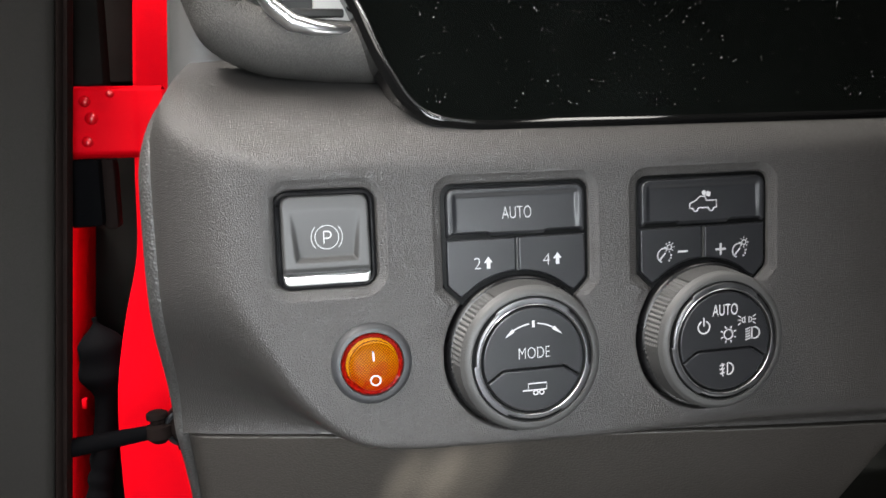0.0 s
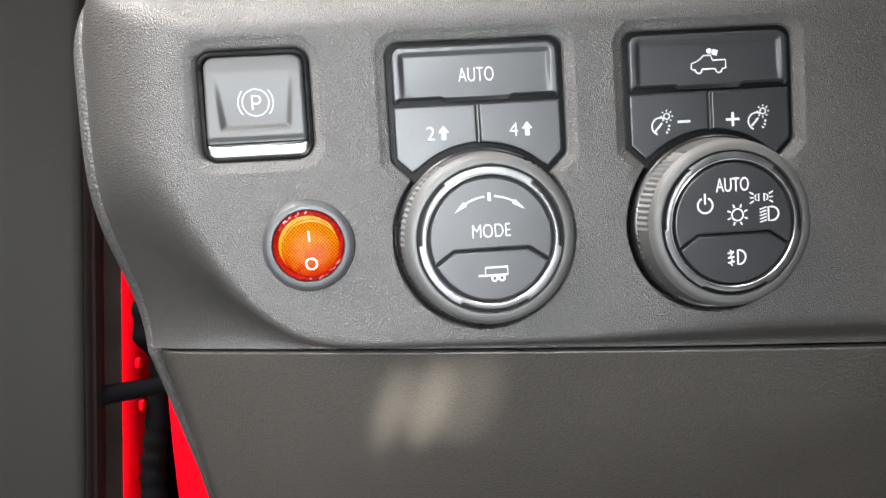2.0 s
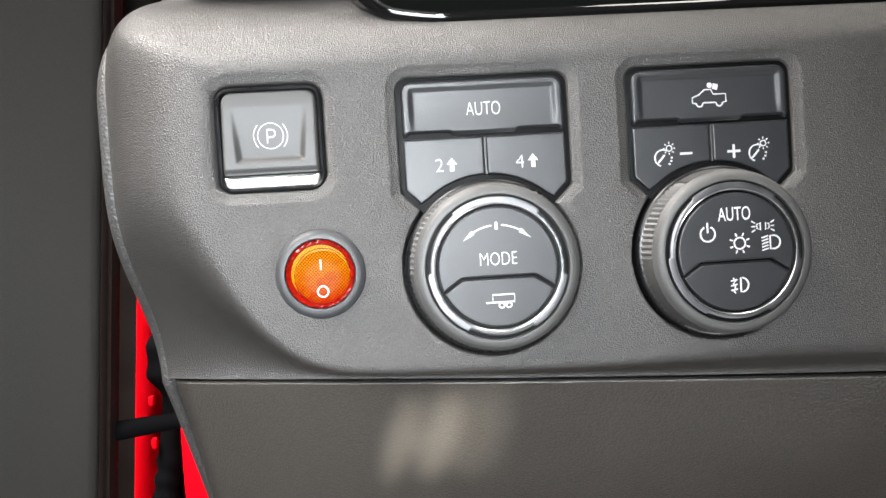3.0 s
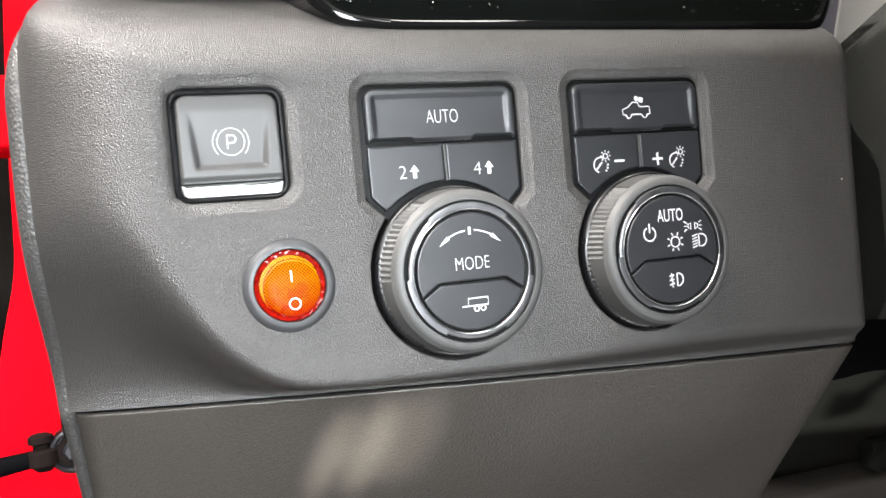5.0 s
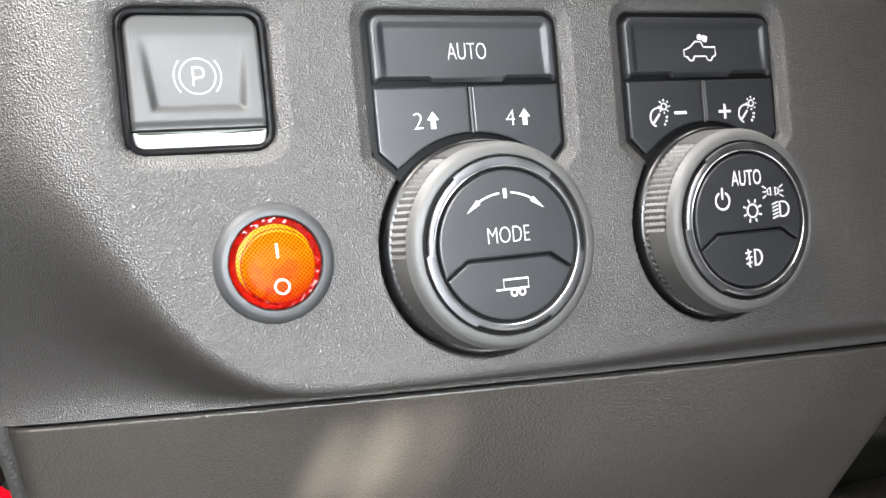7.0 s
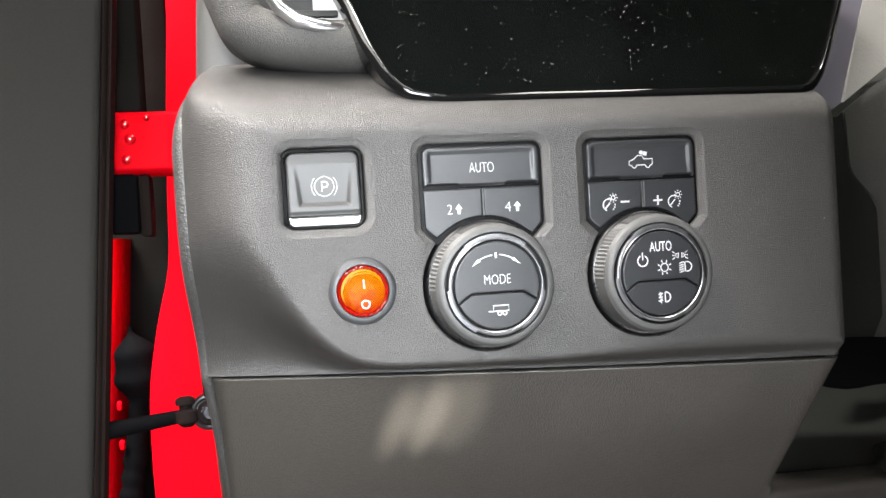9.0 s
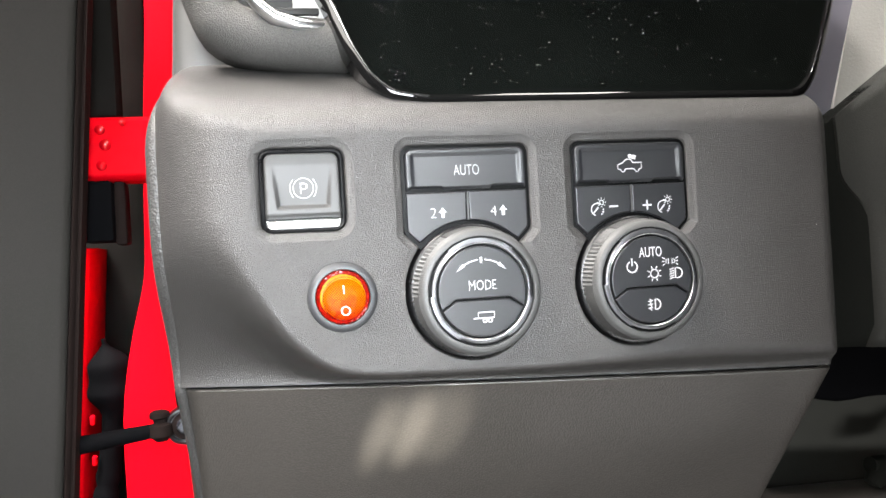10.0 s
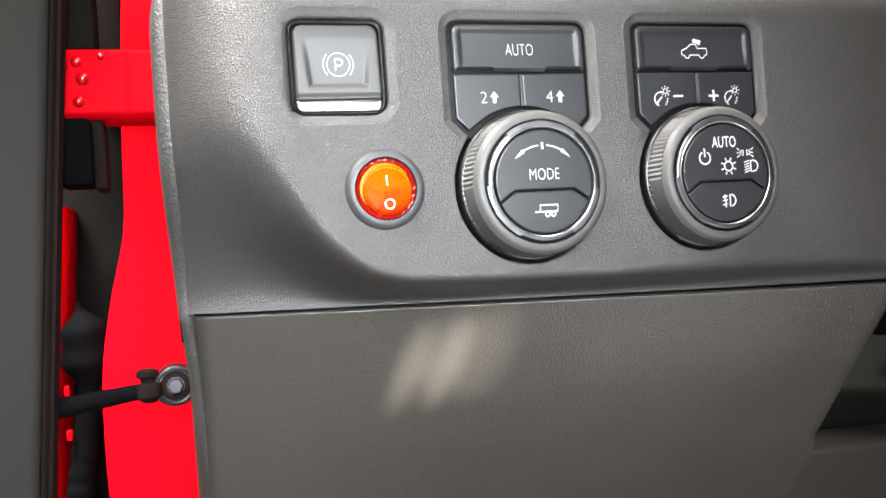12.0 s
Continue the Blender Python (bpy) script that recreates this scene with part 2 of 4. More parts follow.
def rounded(outline, radii, n=5):
    """The outline with its corners rounded."""
    out, k = [], len(outline)
    for i in range(k):
        p, q, r = (Vector(outline[j % k]) for j in (i - 1, i, i + 1))
        rad = radii[i] if isinstance(radii, (list, tuple)) else radii
        if rad <= 0:
            out.append(tuple(q))
            continue
        a, b = (p - q).normalized(), (r - q).normalized()
        d = min(rad, (p - q).length * 0.49, (r - q).length * 0.49)
        s, e = q + a * d, q + b * d
        for j in range(n + 1):
            f = j / n
            out.append(tuple((1 - f) ** 2 * s + 2 * f * (1 - f) * q + f * f * e))
    return out


def plate(outline, back, front, edge=0.5, steps=3):
    """A slab of that outline, from y = back to y = front (nearer the viewer: smaller), its front edge rounded."""
    rows = [[(x, back, z) for x, z in outline]]
    for i in range(steps + 1):
        a = i / steps * math.pi / 2
        rows.append([(x, front + edge * (1 - math.sin(a)), z) for x, z in inset(outline, edge * (1 - math.cos(a)))])
    bm = sheet([r + [r[0]] for r in rows])
    bmesh.ops.remove_doubles(bm, verts=bm.verts, dist=0.0005)
    bm.verts.ensure_lookup_table()
    cap = [min(bm.verts, key=lambda v: (v.co - Vector(p)).length) for p in rows[-1]]
    try:
        bm.faces.new(cap)
    except ValueError:
        pass
    bmesh.ops.triangulate(bm, faces=[f for f in bm.faces if len(f.verts) > 4])
    return bm


def turned(profile, cx, cz, n=96, wobble=None):
    """A turned shape about the y axis through (cx, cz): profile of (radius, y)."""
    rows = []
    for k in range(n):
        a = 2 * math.pi * k / n
        rows.append([(cx + (r + (wobble(a, i) if wobble else 0)) * math.cos(a), y, cz + (r + (wobble(a, i) if wobble else 0)) * math.sin(a)) for i, (r, y) in enumerate(profile)])
    rows.append(rows[0])
    bm = sheet(rows)
    bmesh.ops.remove_doubles(bm, verts=bm.verts, dist=0.0005)
    return bm


def tube(points, radius, n=10, flat=1.0):
    """A rod along points; radius a number or one for each point."""
    rows, k = [], len(points)
    side = None
    for i, p in enumerate(points):
        d = (Vector(points[min(i + 1, k - 1)]) - Vector(points[max(i - 1, 0)])).normalized()
        up = Vector((0, 0, 1)) if abs(d.z) < 0.9 else Vector((1, 0, 0))
        side = d.cross(up).normalized() if side is None else (side - d * side.dot(d)).normalized()
        top = side.cross(d)
        r = radius[i] if isinstance(radius, (list, tuple)) else radius
        rows.append([tuple(Vector(p) + side * r * math.cos(a) * flat + top * r * math.sin(a)) for a in [2 * math.pi * j / n for j in range(n)]])
    bm = sheet(rows, close=True)
    bm.verts.ensure_lookup_table()
    bm.faces.new(bm.verts[:n])
    bm.faces.new(bm.verts[-n:])
    return bm


def box(x0, x1, y0, y1, z0, z1, r=0.0, seg=2):
    bm = bmesh.new()
    bmesh.ops.create_cube(bm, size=1)
    bm.transform(Matrix.Translation(((x0 + x1) / 2, (y0 + y1) / 2, (z0 + z1) / 2)) @ Matrix.Diagonal((x1 - x0, y1 - y0, z1 - z0, 1)))
    if r:
        bmesh.ops.bevel(bm, geom=bm.edges, offset=r, segments=seg, affect="EDGES", profile=0.5)
    return bm


def joined(*parts_of):
    bm = bmesh.new()
    for p in parts_of:
        me = bpy.data.meshes.new("tmp")
        p.to_mesh(me)
        p.free()
        bm.from_mesh(me)
        bpy.data.meshes.remove(me)
    return bm


def stroke(points, width, y, depth=0.10, closed=False):
    """A printed line of that width through (x, z) points at the depth y."""
    pts = [Vector(p) for p in points]
    k = len(pts)
    left, right = [], []
    for i, p in enumerate(pts):
        if closed:
            d = (pts[(i + 1) % k] - pts[i - 1]).normalized()
        else:
            d = (pts[min(i + 1, k - 1)] - pts[max(i - 1, 0)]).normalized()
        nrm = Vector((-d.y, d.x)) * width / 2
        left.append(p + nrm)
        right.append(p - nrm)
    if closed:
        left.append(left[0])
        right.append(right[0])
    return sheet([[(p.x, y, p.y) for p in left], [(p.x, y, p.y) for p in right]], thick=depth)


def filled(points, y, depth=0.10):
    bm = bmesh.new()
    f = bm.faces.new([bm.verts.new((x, y, z)) for x, z in points])
    bmesh.ops.triangulate(bm, faces=[f])
    got = bmesh.ops.extrude_edge_only(bm, edges=[e for e in bm.edges if e.is_boundary])
    for v in got["geom"]:
        if isinstance(v, bmesh.types.BMVert):
            v.co.y += depth
    return bm


def arc(cx, cz, r, a0, a1, n=20):
    return [(cx + r * math.cos(radians(a0 + (a1 - a0) * i / n)), cz + r * math.sin(radians(a0 + (a1 - a0) * i / n))) for i in range(n + 1)]


def words(text, x, z, y, height, width, weight=-0.018):
    """Printed text, its middle at (x, z), of that cap height and overall width."""
    c = bpy.data.curves.new("text", "FONT")
    c.body, c.align_x, c.align_y = text, "LEFT", "BOTTOM"
    c.resolution_u = 4
    c.offset = weight
    ob = bpy.data.objects.new("text", c)
    me = bpy.data.meshes.new_from_object(ob)
    bm = bmesh.new()
    bm.from_mesh(me)
    bpy.data.objects.remove(ob)
    bpy.data.curves.remove(c)
    bpy.data.meshes.remove(me)
    lo = [min(v.co[i] for v in bm.verts) for i in (0, 1)]
    hi = [max(v.co[i] for v in bm.verts) for i in (0, 1)]
    for v in bm.verts:
        u = ((v.co.x - lo[0]) / (hi[0] - lo[0]) - 0.5) * width
        w = ((v.co.y - lo[1]) / (hi[1] - lo[1]) - 0.5) * height
        v.co = (x + u, y, z + w)
    return bm


def smooth(a, b, v):
    t = min(1.0, max(0.0, (v - a) / (b - a)))
    return t * t * (3 - 2 * t)


def sd_box(x, z, cx, cz, hx, hz, r):
    """Distance to a rounded rectangle, negative inside."""
    qx, qz = abs(x - cx) - hx + r, abs(z - cz) - hz + r
    return math.hypot(max(qx, 0), max(qz, 0)) + min(max(qx, qz), 0) - r


def sd_block(x, z, cx):
    """Distance to the outline of a switch block: a rounded box that narrows to its knob, joined with the knob's round."""
    b = sd_box(x, z, cx, 27.0, 22.6, 21.2, 3.5)
    cut = (abs(x - cx) - 22.6 + (18.5 - z)) * 0.7071 if z < 25 else -9
    b = max(b, cut)
    return min(b, math.hypot(x - cx, z + 2.0) - 23.6)


def seam(x):
    """Where the switch panel meets the knee panel: depth and height at x."""
    return 34.0 - 0.235 * x + 0.0004 * x * x, -37.6 - 0.025 * x


KNOB_X = (0.5, 61.5)
TOP = 92.0


def shelf(x):
    """Height at which the flat face ends and turns under."""
    low, side = -30.0 - (x + 38) * 0.034, -30.0 + 47 * math.tanh((-52 - x) / 45)
    return 6 * math.log(math.exp(low / 6) + math.exp(min(side, 60) / 6))


def face_depth(x, z):
    """Depth of the switch panel's skin, without its openings."""
    lift = 0.012 * max(0.0, z - 50) ** 2
    u = max(0.0, (-68 + lift * 0.6 - x) / 38.5)
    left = 41 * (1 - math.sqrt(max(0.0, 1 - min(u, 1) ** 2)))
    ys, zs = seam(x)
    zp = max(zs + 5.0, min(shelf(x), 45))
    # crisp fold beside the switches that fades out towards the door
    fade = smooth(-58, -98, x)
    k = 0.11 + 0.2 * max(fade, 0.8 * smooth(15, 100, x))
    w = math.log(1 + math.exp((zp - z) / (zp - zs) / k)) / math.log(1 + math.exp(1 / k))
    under = max(ys, 0.0) * (1 - max(0.0, 1 - w) ** (2.9 - 0.8 * fade))
    top = 0.045 * max(0.0, z - 52) ** 2
    right = 10 * (1 - math.sqrt(max(0.0, 1 - min(max(0.0, (x - 139) / 8.2), 1) ** 2)))
    return (left ** 2.6 + under ** 2.6 + top ** 2.6 + right ** 2.6) ** (1 / 2.6)


def chamfer(wide, s):
    """A sloping border of that width round an opening, from 0 outside to 1 at its edge."""
    return 0.85 * min(1.0, max(0.0, (wide - s) / wide)) + 0.15 * smooth(wide, wide - 0.9, s)


def wells(x, z):
    """How deep the openings for the switches cut at (x, z)."""
    d = 0.0
    s = sd_box(x, z, -55.2, 34.6, 14.0, 13.9, 4.3)
    d = max(d, 1.3 * chamfer(2.9, s) + 9 * smooth(0.15, -0.7, s))
    for cx in KNOB_X:
        s = sd_block(x, z, cx)
        d = max(d, 1.3 * chamfer(2.9, s) * smooth(8, 16, z) + 9 * smooth(0.15, -0.7, s))
    s = math.hypot(x + 44.3, z + 1.2) - 10
    return max(d, 9 * smooth(0.1, -0.7, s))


def draped(bm, depth, lift=0.06):
    """Lays printed marks on a surface given as depth(x, z)."""
    for v in bm.verts:
        v.co.y = depth(v.co.x, v.co.z) - lift
    return bm

# ---- large structure: switch panel, knee panel, dash end, column side ----


def switch_panel():
    cols = [-68 - 35.5 * math.sin(radians(89 * (1 - i / 44))) for i in range(44)]
    cols += [-68 + 0.4 * i for i in range(518)]
    cols += [139 + 8.1 * math.sin(radians(6.8 * i)) for i in range(1, 14)]
    rows = []
    for r in range(331):
        f = r / 330
        line = []
        for x in cols:
            ys, zs = seam(x)
            z = zs + 0.35 + f * (TOP - zs)
            lift = 0.0072 * max(0.0, z - 50) ** 2
            px = x
            if x < -68:
                px = -68 + (x + 68) * (1 - 0.072 * smooth(25, -60, z))
            if x < -20:
                px = px + lift * min(1.0, (-20 - x) / 48)
            elif x > 139:
                px = x - (x - 139) / 8.1 * 0.028 * max(0.0, z - 50) ** 2
            line.append((px, face_depth(px if x < -20 else x, z) + wells(px, z), z))
        rows.append(line)
    panel = thing("switch_panel", (0, 0, 0), "dark grey grained plastic switch panel beside the steering column", "dashboard panel")
    part("skin", sheet(rows, thick=9), PANEL, panel, smooth=75)
    return panel


def left_rim(z):
    """Place of the dash's left rim at a height."""
    lift = 0.0072 * max(0.0, z - 50) ** 2
    low = max(0.0, -36 - z)
    x = -103.5 + 1.25 * lift + 0.055 * low + 2.6 * smooth(25, -60, z)
    y = face_depth(min(x + 0.8 - lift, -96), max(min(z, 90), -36)) + 0.83 * low
    return Vector((x, y + 8.5, z))


switch_panel()

# leather-grained bead that edges the dash towards the door
rim_rows = []
for i in range(86):
    z = -190 + i * 3.2
    c = left_rim(z)
    thin = 1 - 0.3 * smooth(10, -40, z)
    rim_rows.append([tuple(c + Vector((-2.9 + (dx + 2.9) * thin, dy + 1.5 * (1 - thin) / 0.3, 0))) for dx, dy in ((5.5, 14), (4.6, -5.5), (2.6, -9.6), (0.2, -9.8), (-1.9, -7.2), (-2.9, -2), (-2.9, 8), (-2.0, 45))])
lone("dash_end_trim", sheet(rim_rows, thick=1.5, away=(1, 0.3, 0)), RIMGREY, (-106, 75, 0), "grey grained edge trim on the dashboard end", "dashboard trim", smooth=80)


def knee_panel():
    cols = [-102.4 + 0.95 * i for i in range(12)] + [-91 + 4 * i for i in range(59)] + [144.5, 146.2, 147.4, 148.0]
    rows = []
    drops = [0, 0.12, 0.3, 0.5, 0.75, 1.05, 1.5, 2.2] + [3.5 + 1.6 * i for i in range(110)]
    for d in drops:
        line = []
        for x in cols:
            ys, zs = seam(x)
            y = ys + 0.2 + 0.80 * d + 1.9 * max(0.0, 1 - d / 1.05) ** 2
            u = min(1.0, max(0.0, (-93.5 - x) / 9.0))
            y += 15 * (1 - math.sqrt(max(0.0, 1 - u * u)))
            w = max(0.0, (x - 143) / 5.2) * smooth(73, 65, d)
            y += 5 * (1 - math.sqrt(max(0.0, 1 - w * w)))
            bow = 2.2 * math.sin(math.pi * min(1, max(0, (x + 100) / 240)))
            line.append((x, y - bow * smooth(0, 40, d), zs - 0.55 - d))
        rows.append(line)
    knee = thing("knee_panel", (0, 60, -90), "dark grey moulded knee panel below the switches", "dashboard panel")
    part("skin", sheet(rows, thick=10, away=(0, 1, -0.2)), KNEE, knee, smooth=70)
    rows = []
    for i in range(40):
        x = 128 + 8 * i
        line = []
        ys = seam(min(x, 148))[0] + 0.12 * max(0, x - 148)
        for k in range(40):
            d = 68 + 2.8 * k + 0.03 * max(0, x - 148)
            roll = max(0.0, 1 - k / 2)
            line.append((x, ys + 0.5 + 0.80 * d + 9 * roll * roll, seam(148)[1] - 0.55 - d - 0.05 * max(0, x - 148)))
        rows.append(line)
    part("lower_wing", sheet(rows, thick=10), KNEE, knee, "lower wing under the column", smooth=70)
    return knee


KNEE_PANEL = knee_panel()

# recess under the column, behind the knee panel's straight edge
rows = []
for i in range(16):
    x = 146 + i * 12
    rows.append([(x, 62 + 0.10 * (x - 146) + 40 * math.sin(k / 9 * 1.4), -38 - k * (10.5 + 0.024 * (x - 146))) for k in range(10)])
lone("column_recess", sheet(rows, thick=6), RECESS, (200, 90, -90), "shaded dark plastic recess under the steering column", "dashboard panel", smooth=70)

# side of the column shroud, right of a narrow dark gap
def shroud_depth(x, z):
    return 26 - 14 * smooth(168, 205, x) + 0.05 * (x - 150) + 0.0018 * max(0, z - 30) ** 2 + 6 * smooth(-28, -38, z)


def shroud_rows(start, step, n, proud):
    rows = []
    for i in range(n):
        line = []
        for k in range(22):
            f = k / 21
            x = start(-38 + f * 100) + step * i
            z = -38 + f * (95 + 0.78 * max(0, x - 166))
            line.append((x, shroud_depth(x, z) - proud, z - 0.03 * (x - 150)))
        rows.append(line)
    return rows


shroud = thing("column_shroud", (210, 30, 20), "dark olive grey plastic steering column shroud", "column shroud")
part("side", sheet(shroud_rows(lambda z: 150, 4, 10, 0), thick=30), SHADEGREY, shroud, "flank darkened in colour for the shade", smooth=70)
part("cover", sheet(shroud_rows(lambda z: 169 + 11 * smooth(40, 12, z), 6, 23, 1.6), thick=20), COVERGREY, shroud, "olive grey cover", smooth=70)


def cluster():
    c = thing("instrument_cluster", (60, 15, 95), "gloss black instrument cluster with a dusty smoked screen", "instrument cluster")
    lean = lambda z: 6.0 + 0.34 * (z - 65)
    out = [(-10, 62.7), (138.5, 63.0), (146.5, 70.5), (157.5, 88), (171.5, 114), (-50, 114), (-42.5, 99.5), (-37.5, 84.5), (-31, 71.6), (-24, 65.2)]
    out = rounded(out, [6, 7, 5, 3, 0, 0, 4, 4, 4, 4], 4)
    rows = []
    for d, y in ((0, 14), (0, 1.6), (0.7, 0.7), (2.4, -0.3), (3.0, -0.5), (3.4, 0.2), (3.9, 0.9)):
        rows.append([(x, lean(z) + y, z) for x, z in inset(out, d)])
    part("bezel", sheet([r + [r[0]] for r in rows]), GLOSS, c, "gloss black frame", smooth=30)
    # thin metal tube stands in for the highlight on the gloss bezel
    mid = inset(out, 2.9)
    line = [(x, lean(z) - 0.42, z) for x, z in mid]
    part("edge_glint", tube([p for i, p in enumerate(line) if p[0] < -8 and i >= len(line) // 2] + [p for i, p in enumerate(line) if p[0] < -8 and i < len(line) // 2], 0.42, 8), GLINTLINE, c, "added strip for the glint along the bezel edge")
    o2 = inset(out, 3.6)
    bm = bmesh.new()
    f = bm.faces.new([bm.verts.new((x, lean(z) + 0.75, z)) for x, z in o2])
    bmesh.ops.triangulate(bm, faces=[f])
    part("screen", bm, LENS, c, "smoked glossy screen", smooth=0)
    return c


cluster()


def vent_pad():
    v = thing("air_vent", (-60, 25, 95), "dark padded air vent surround with chrome trim", "air vent")
    low = [(-95, 118), (-90, 103), (-86.5, 94.0), (-79.5, 88.2), (-67.5, 83.2), (-46, 81.0), (-33, 80.6), (-24, 80.6)]
    fine = []
    for a, b in zip(low, low[1:]):
        fine += [tuple(Vector(a).lerp(Vector(b), i / 6)) for i in range(6)]
    for _ in range(4):
        fine = [fine[0]] + [tuple((Vector(fine[i - 1]) + Vector(fine[i]) * 2 + Vector(fine[i + 1])) / 4) for i in range(1, len(fine) - 1)] + [fine[-1]]
    rows = []
    for i, (x, z) in enumerate(fine):
        p, q = Vector(fine[max(i - 1, 0)]), Vector(fine[min(i + 1, len(fine) - 1)])
        d = (q - p).normalized()
        n = Vector((-d.y, d.x))
        line = []
        for off, y in ((1.5, 48), (0.0, 34), (-0.4, 27), (0.8, 21), (3.2, 17), (7, 14.5), (12, 14), (16, 16), (17.5, 19), (18, 30)):
            w = Vector((x, z)) + n * off
            line.append((w.x, y + 8 + 0.1 * max(0, -60 - x), w.y))
        rows.append(line)
    part("surround", sheet(rows), PAD, v, "soft black grained pad", smooth=80)
    ring = [(-70, 22, 108), (-65.5, 22, 101.5), (-60, 22, 97.0), (-53, 22.5, 95.2), (-46, 24, 94.8), (-40.5, 26, 95.0)]
    part("chrome_trim", tube(ring, [2.0, 2.5, 2.7, 2.4, 1.9, 1.5], 12, 1.3), CHROME, v, "bright chrome edge")
    part("vane", box(-53, -41, 26.5, 29, 97.5, 113, 0.8), LIGHTTRIM, v, "pale grey vent vane")
    part("duct", joined(box(-66, -38, 29, 33, 96, 118, 1), box(-60, -44, 24.5, 28, 99, 101.5, 0.6)), SMOKE, v, "grey vent inside")
    return v


vent_pad()

# pale column cover at the upper right, with a lilac grey flank beside the screen
cover = thing("column_cover", (200, 40, 90), "pale beige steering column cover with lilac grey flank", "column cover")
rows = [[(x + 0.28 * k * 6, 36 - 0.25 * max(0, x - 172) + 0.12 * k, 46 + 0.78 * max(0, x - 166) * (1 - k / 12) + k * 6) for k in range(13)] for x in [172 + 7 * i for i in range(20)]]
part("shell", sheet(rows, thick=4), LIGHTTRIM, cover, "pale beige shell", smooth=70)
rows = [[(x + 0.28 * k * 6, 48 - 0.4 * (x - 146), 46 + k * 6) for k in range(13)] for x in (140, 150, 160, 168, 173)]
part("flank", sheet(rows, thick=4), LILAC, cover, "lilac grey flank", smooth=70)

# grey end of the dash above the panel's corner
rows = [[(-94 + 0.06 * (z - 90) + dx, 74 + dy, z) for dx, dy in ((-6, 26), (-5, 6), (-3, 1), (0, -2), (6, -4), (14, -2), (30, 2), (40, 20))] for z in range(74, 190, 4)]
lone("dash_end_panel", sheet(rows), ENDGREY, (-98, 80, 120), "smooth mid grey dashboard end panel", "dashboard panel", smooth=80)

# ---- switches ----


def brake_depth(x, z):
    """Depth of the parking brake button's face, with its finger scoop."""
    s1 = sd_box(x, z, -55.2, 34.9, 12.5, 12.4, 3.2)
    y = 0.6 + 4.5 * smooth(-0.9, 0.4, s1) ** 2 + 0.075 * (z - 34) + 0.5 * smooth(42, 48, z)
    t = (z - 28.6) / 14.5
    half = 8.5 + 1.5 * max(0, t)
    inside = min(half - abs(x + 55.2), z - 28.6)
    deep = 1.8 * max(0.0, 1 - max(0, t)) ** 1.2
    y += deep * smooth(-0.3, 1.3, inside)
    y += 0.9 * smooth(27.0, 25.6, z)
    return y


def brake_switch():
    s = thing("parking_brake_switch", (-55.2, 0, 34.6), "grey electric parking brake switch with silver lower lip", "switch")
    frame_out = rounded([(-69.1, 20.8), (-41.3, 20.8), (-41.3, 48.4), (-69.1, 48.4)], 4.3, 6)
    rows = [[(x, y, z) for x, z in inset(frame_out, d)] for d, y in ((0, 10), (0, 2.2), (0.25, 1.8), (0.7, 1.6), (1.2, 1.8), (1.5, 2.4), (1.6, 9))]
    part("frame", sheet([r + [r[0]] for r in rows]), SKIRT, s, "gloss black inner frame")
    rows = []
    nx, nz = 60, 60
    x0, x1, z0, z1 = -67.7, -42.7, 25.4, 47.4
    for j in range(nz + 1):
        line = []
        for i in range(nx + 1):
            x, z = x0 + (x1 - x0) * i / nx, z0 + (z1 - z0) * j / nz
            y = brake_depth(x, z)
            line.append((x, y, z))
        rows.append(line)
    b = part("button", sheet(rows, thick=4), BRAKE, s, "grey satin button with a finger scoop", smooth=70)
    lip = rounded([(-67.1, 21.8), (-43.3, 21.8), (-42.9, 25.1), (-67.5, 25.1)], [3.4, 3.4, 0.3, 0.3], 6)
    part("lip", plate(lip, 7, 1.6, 0.7), SILVER, s, "bright silver lip")
    y, cx, cz = 1.35, -55.0, 35.2
    ring = arc(cx, cz, 3.3, 0, 360, 40)[:-1]
    legend = [stroke(ring, 0.2, y, 0.4, True), stroke(arc(cx, cz, 4.35, 138, 222, 12), 0.2, y, 0.4), stroke(arc(cx, cz, 4.35, -42, 42, 12), 0.2, y, 0.4), stroke([(cx - 0.85, cz - 1.75), (cx - 0.85, cz + 1.75)], 0.28, y, 0.4), stroke([(cx - 0.85, cz + 1.6), (cx + 0.25, cz + 1.6)] + arc(cx + 0.25, cz + 0.65, 0.95, 80, -80, 10) + [(cx + 0.25, cz - 0.3), (cx - 0.85, cz - 0.3)], 0.34, y, 0.4)]
    part("legend", draped(joined(*legend), brake_depth), INK_DIM, b, "white circled P", smooth=0)
    return s


brake_switch()


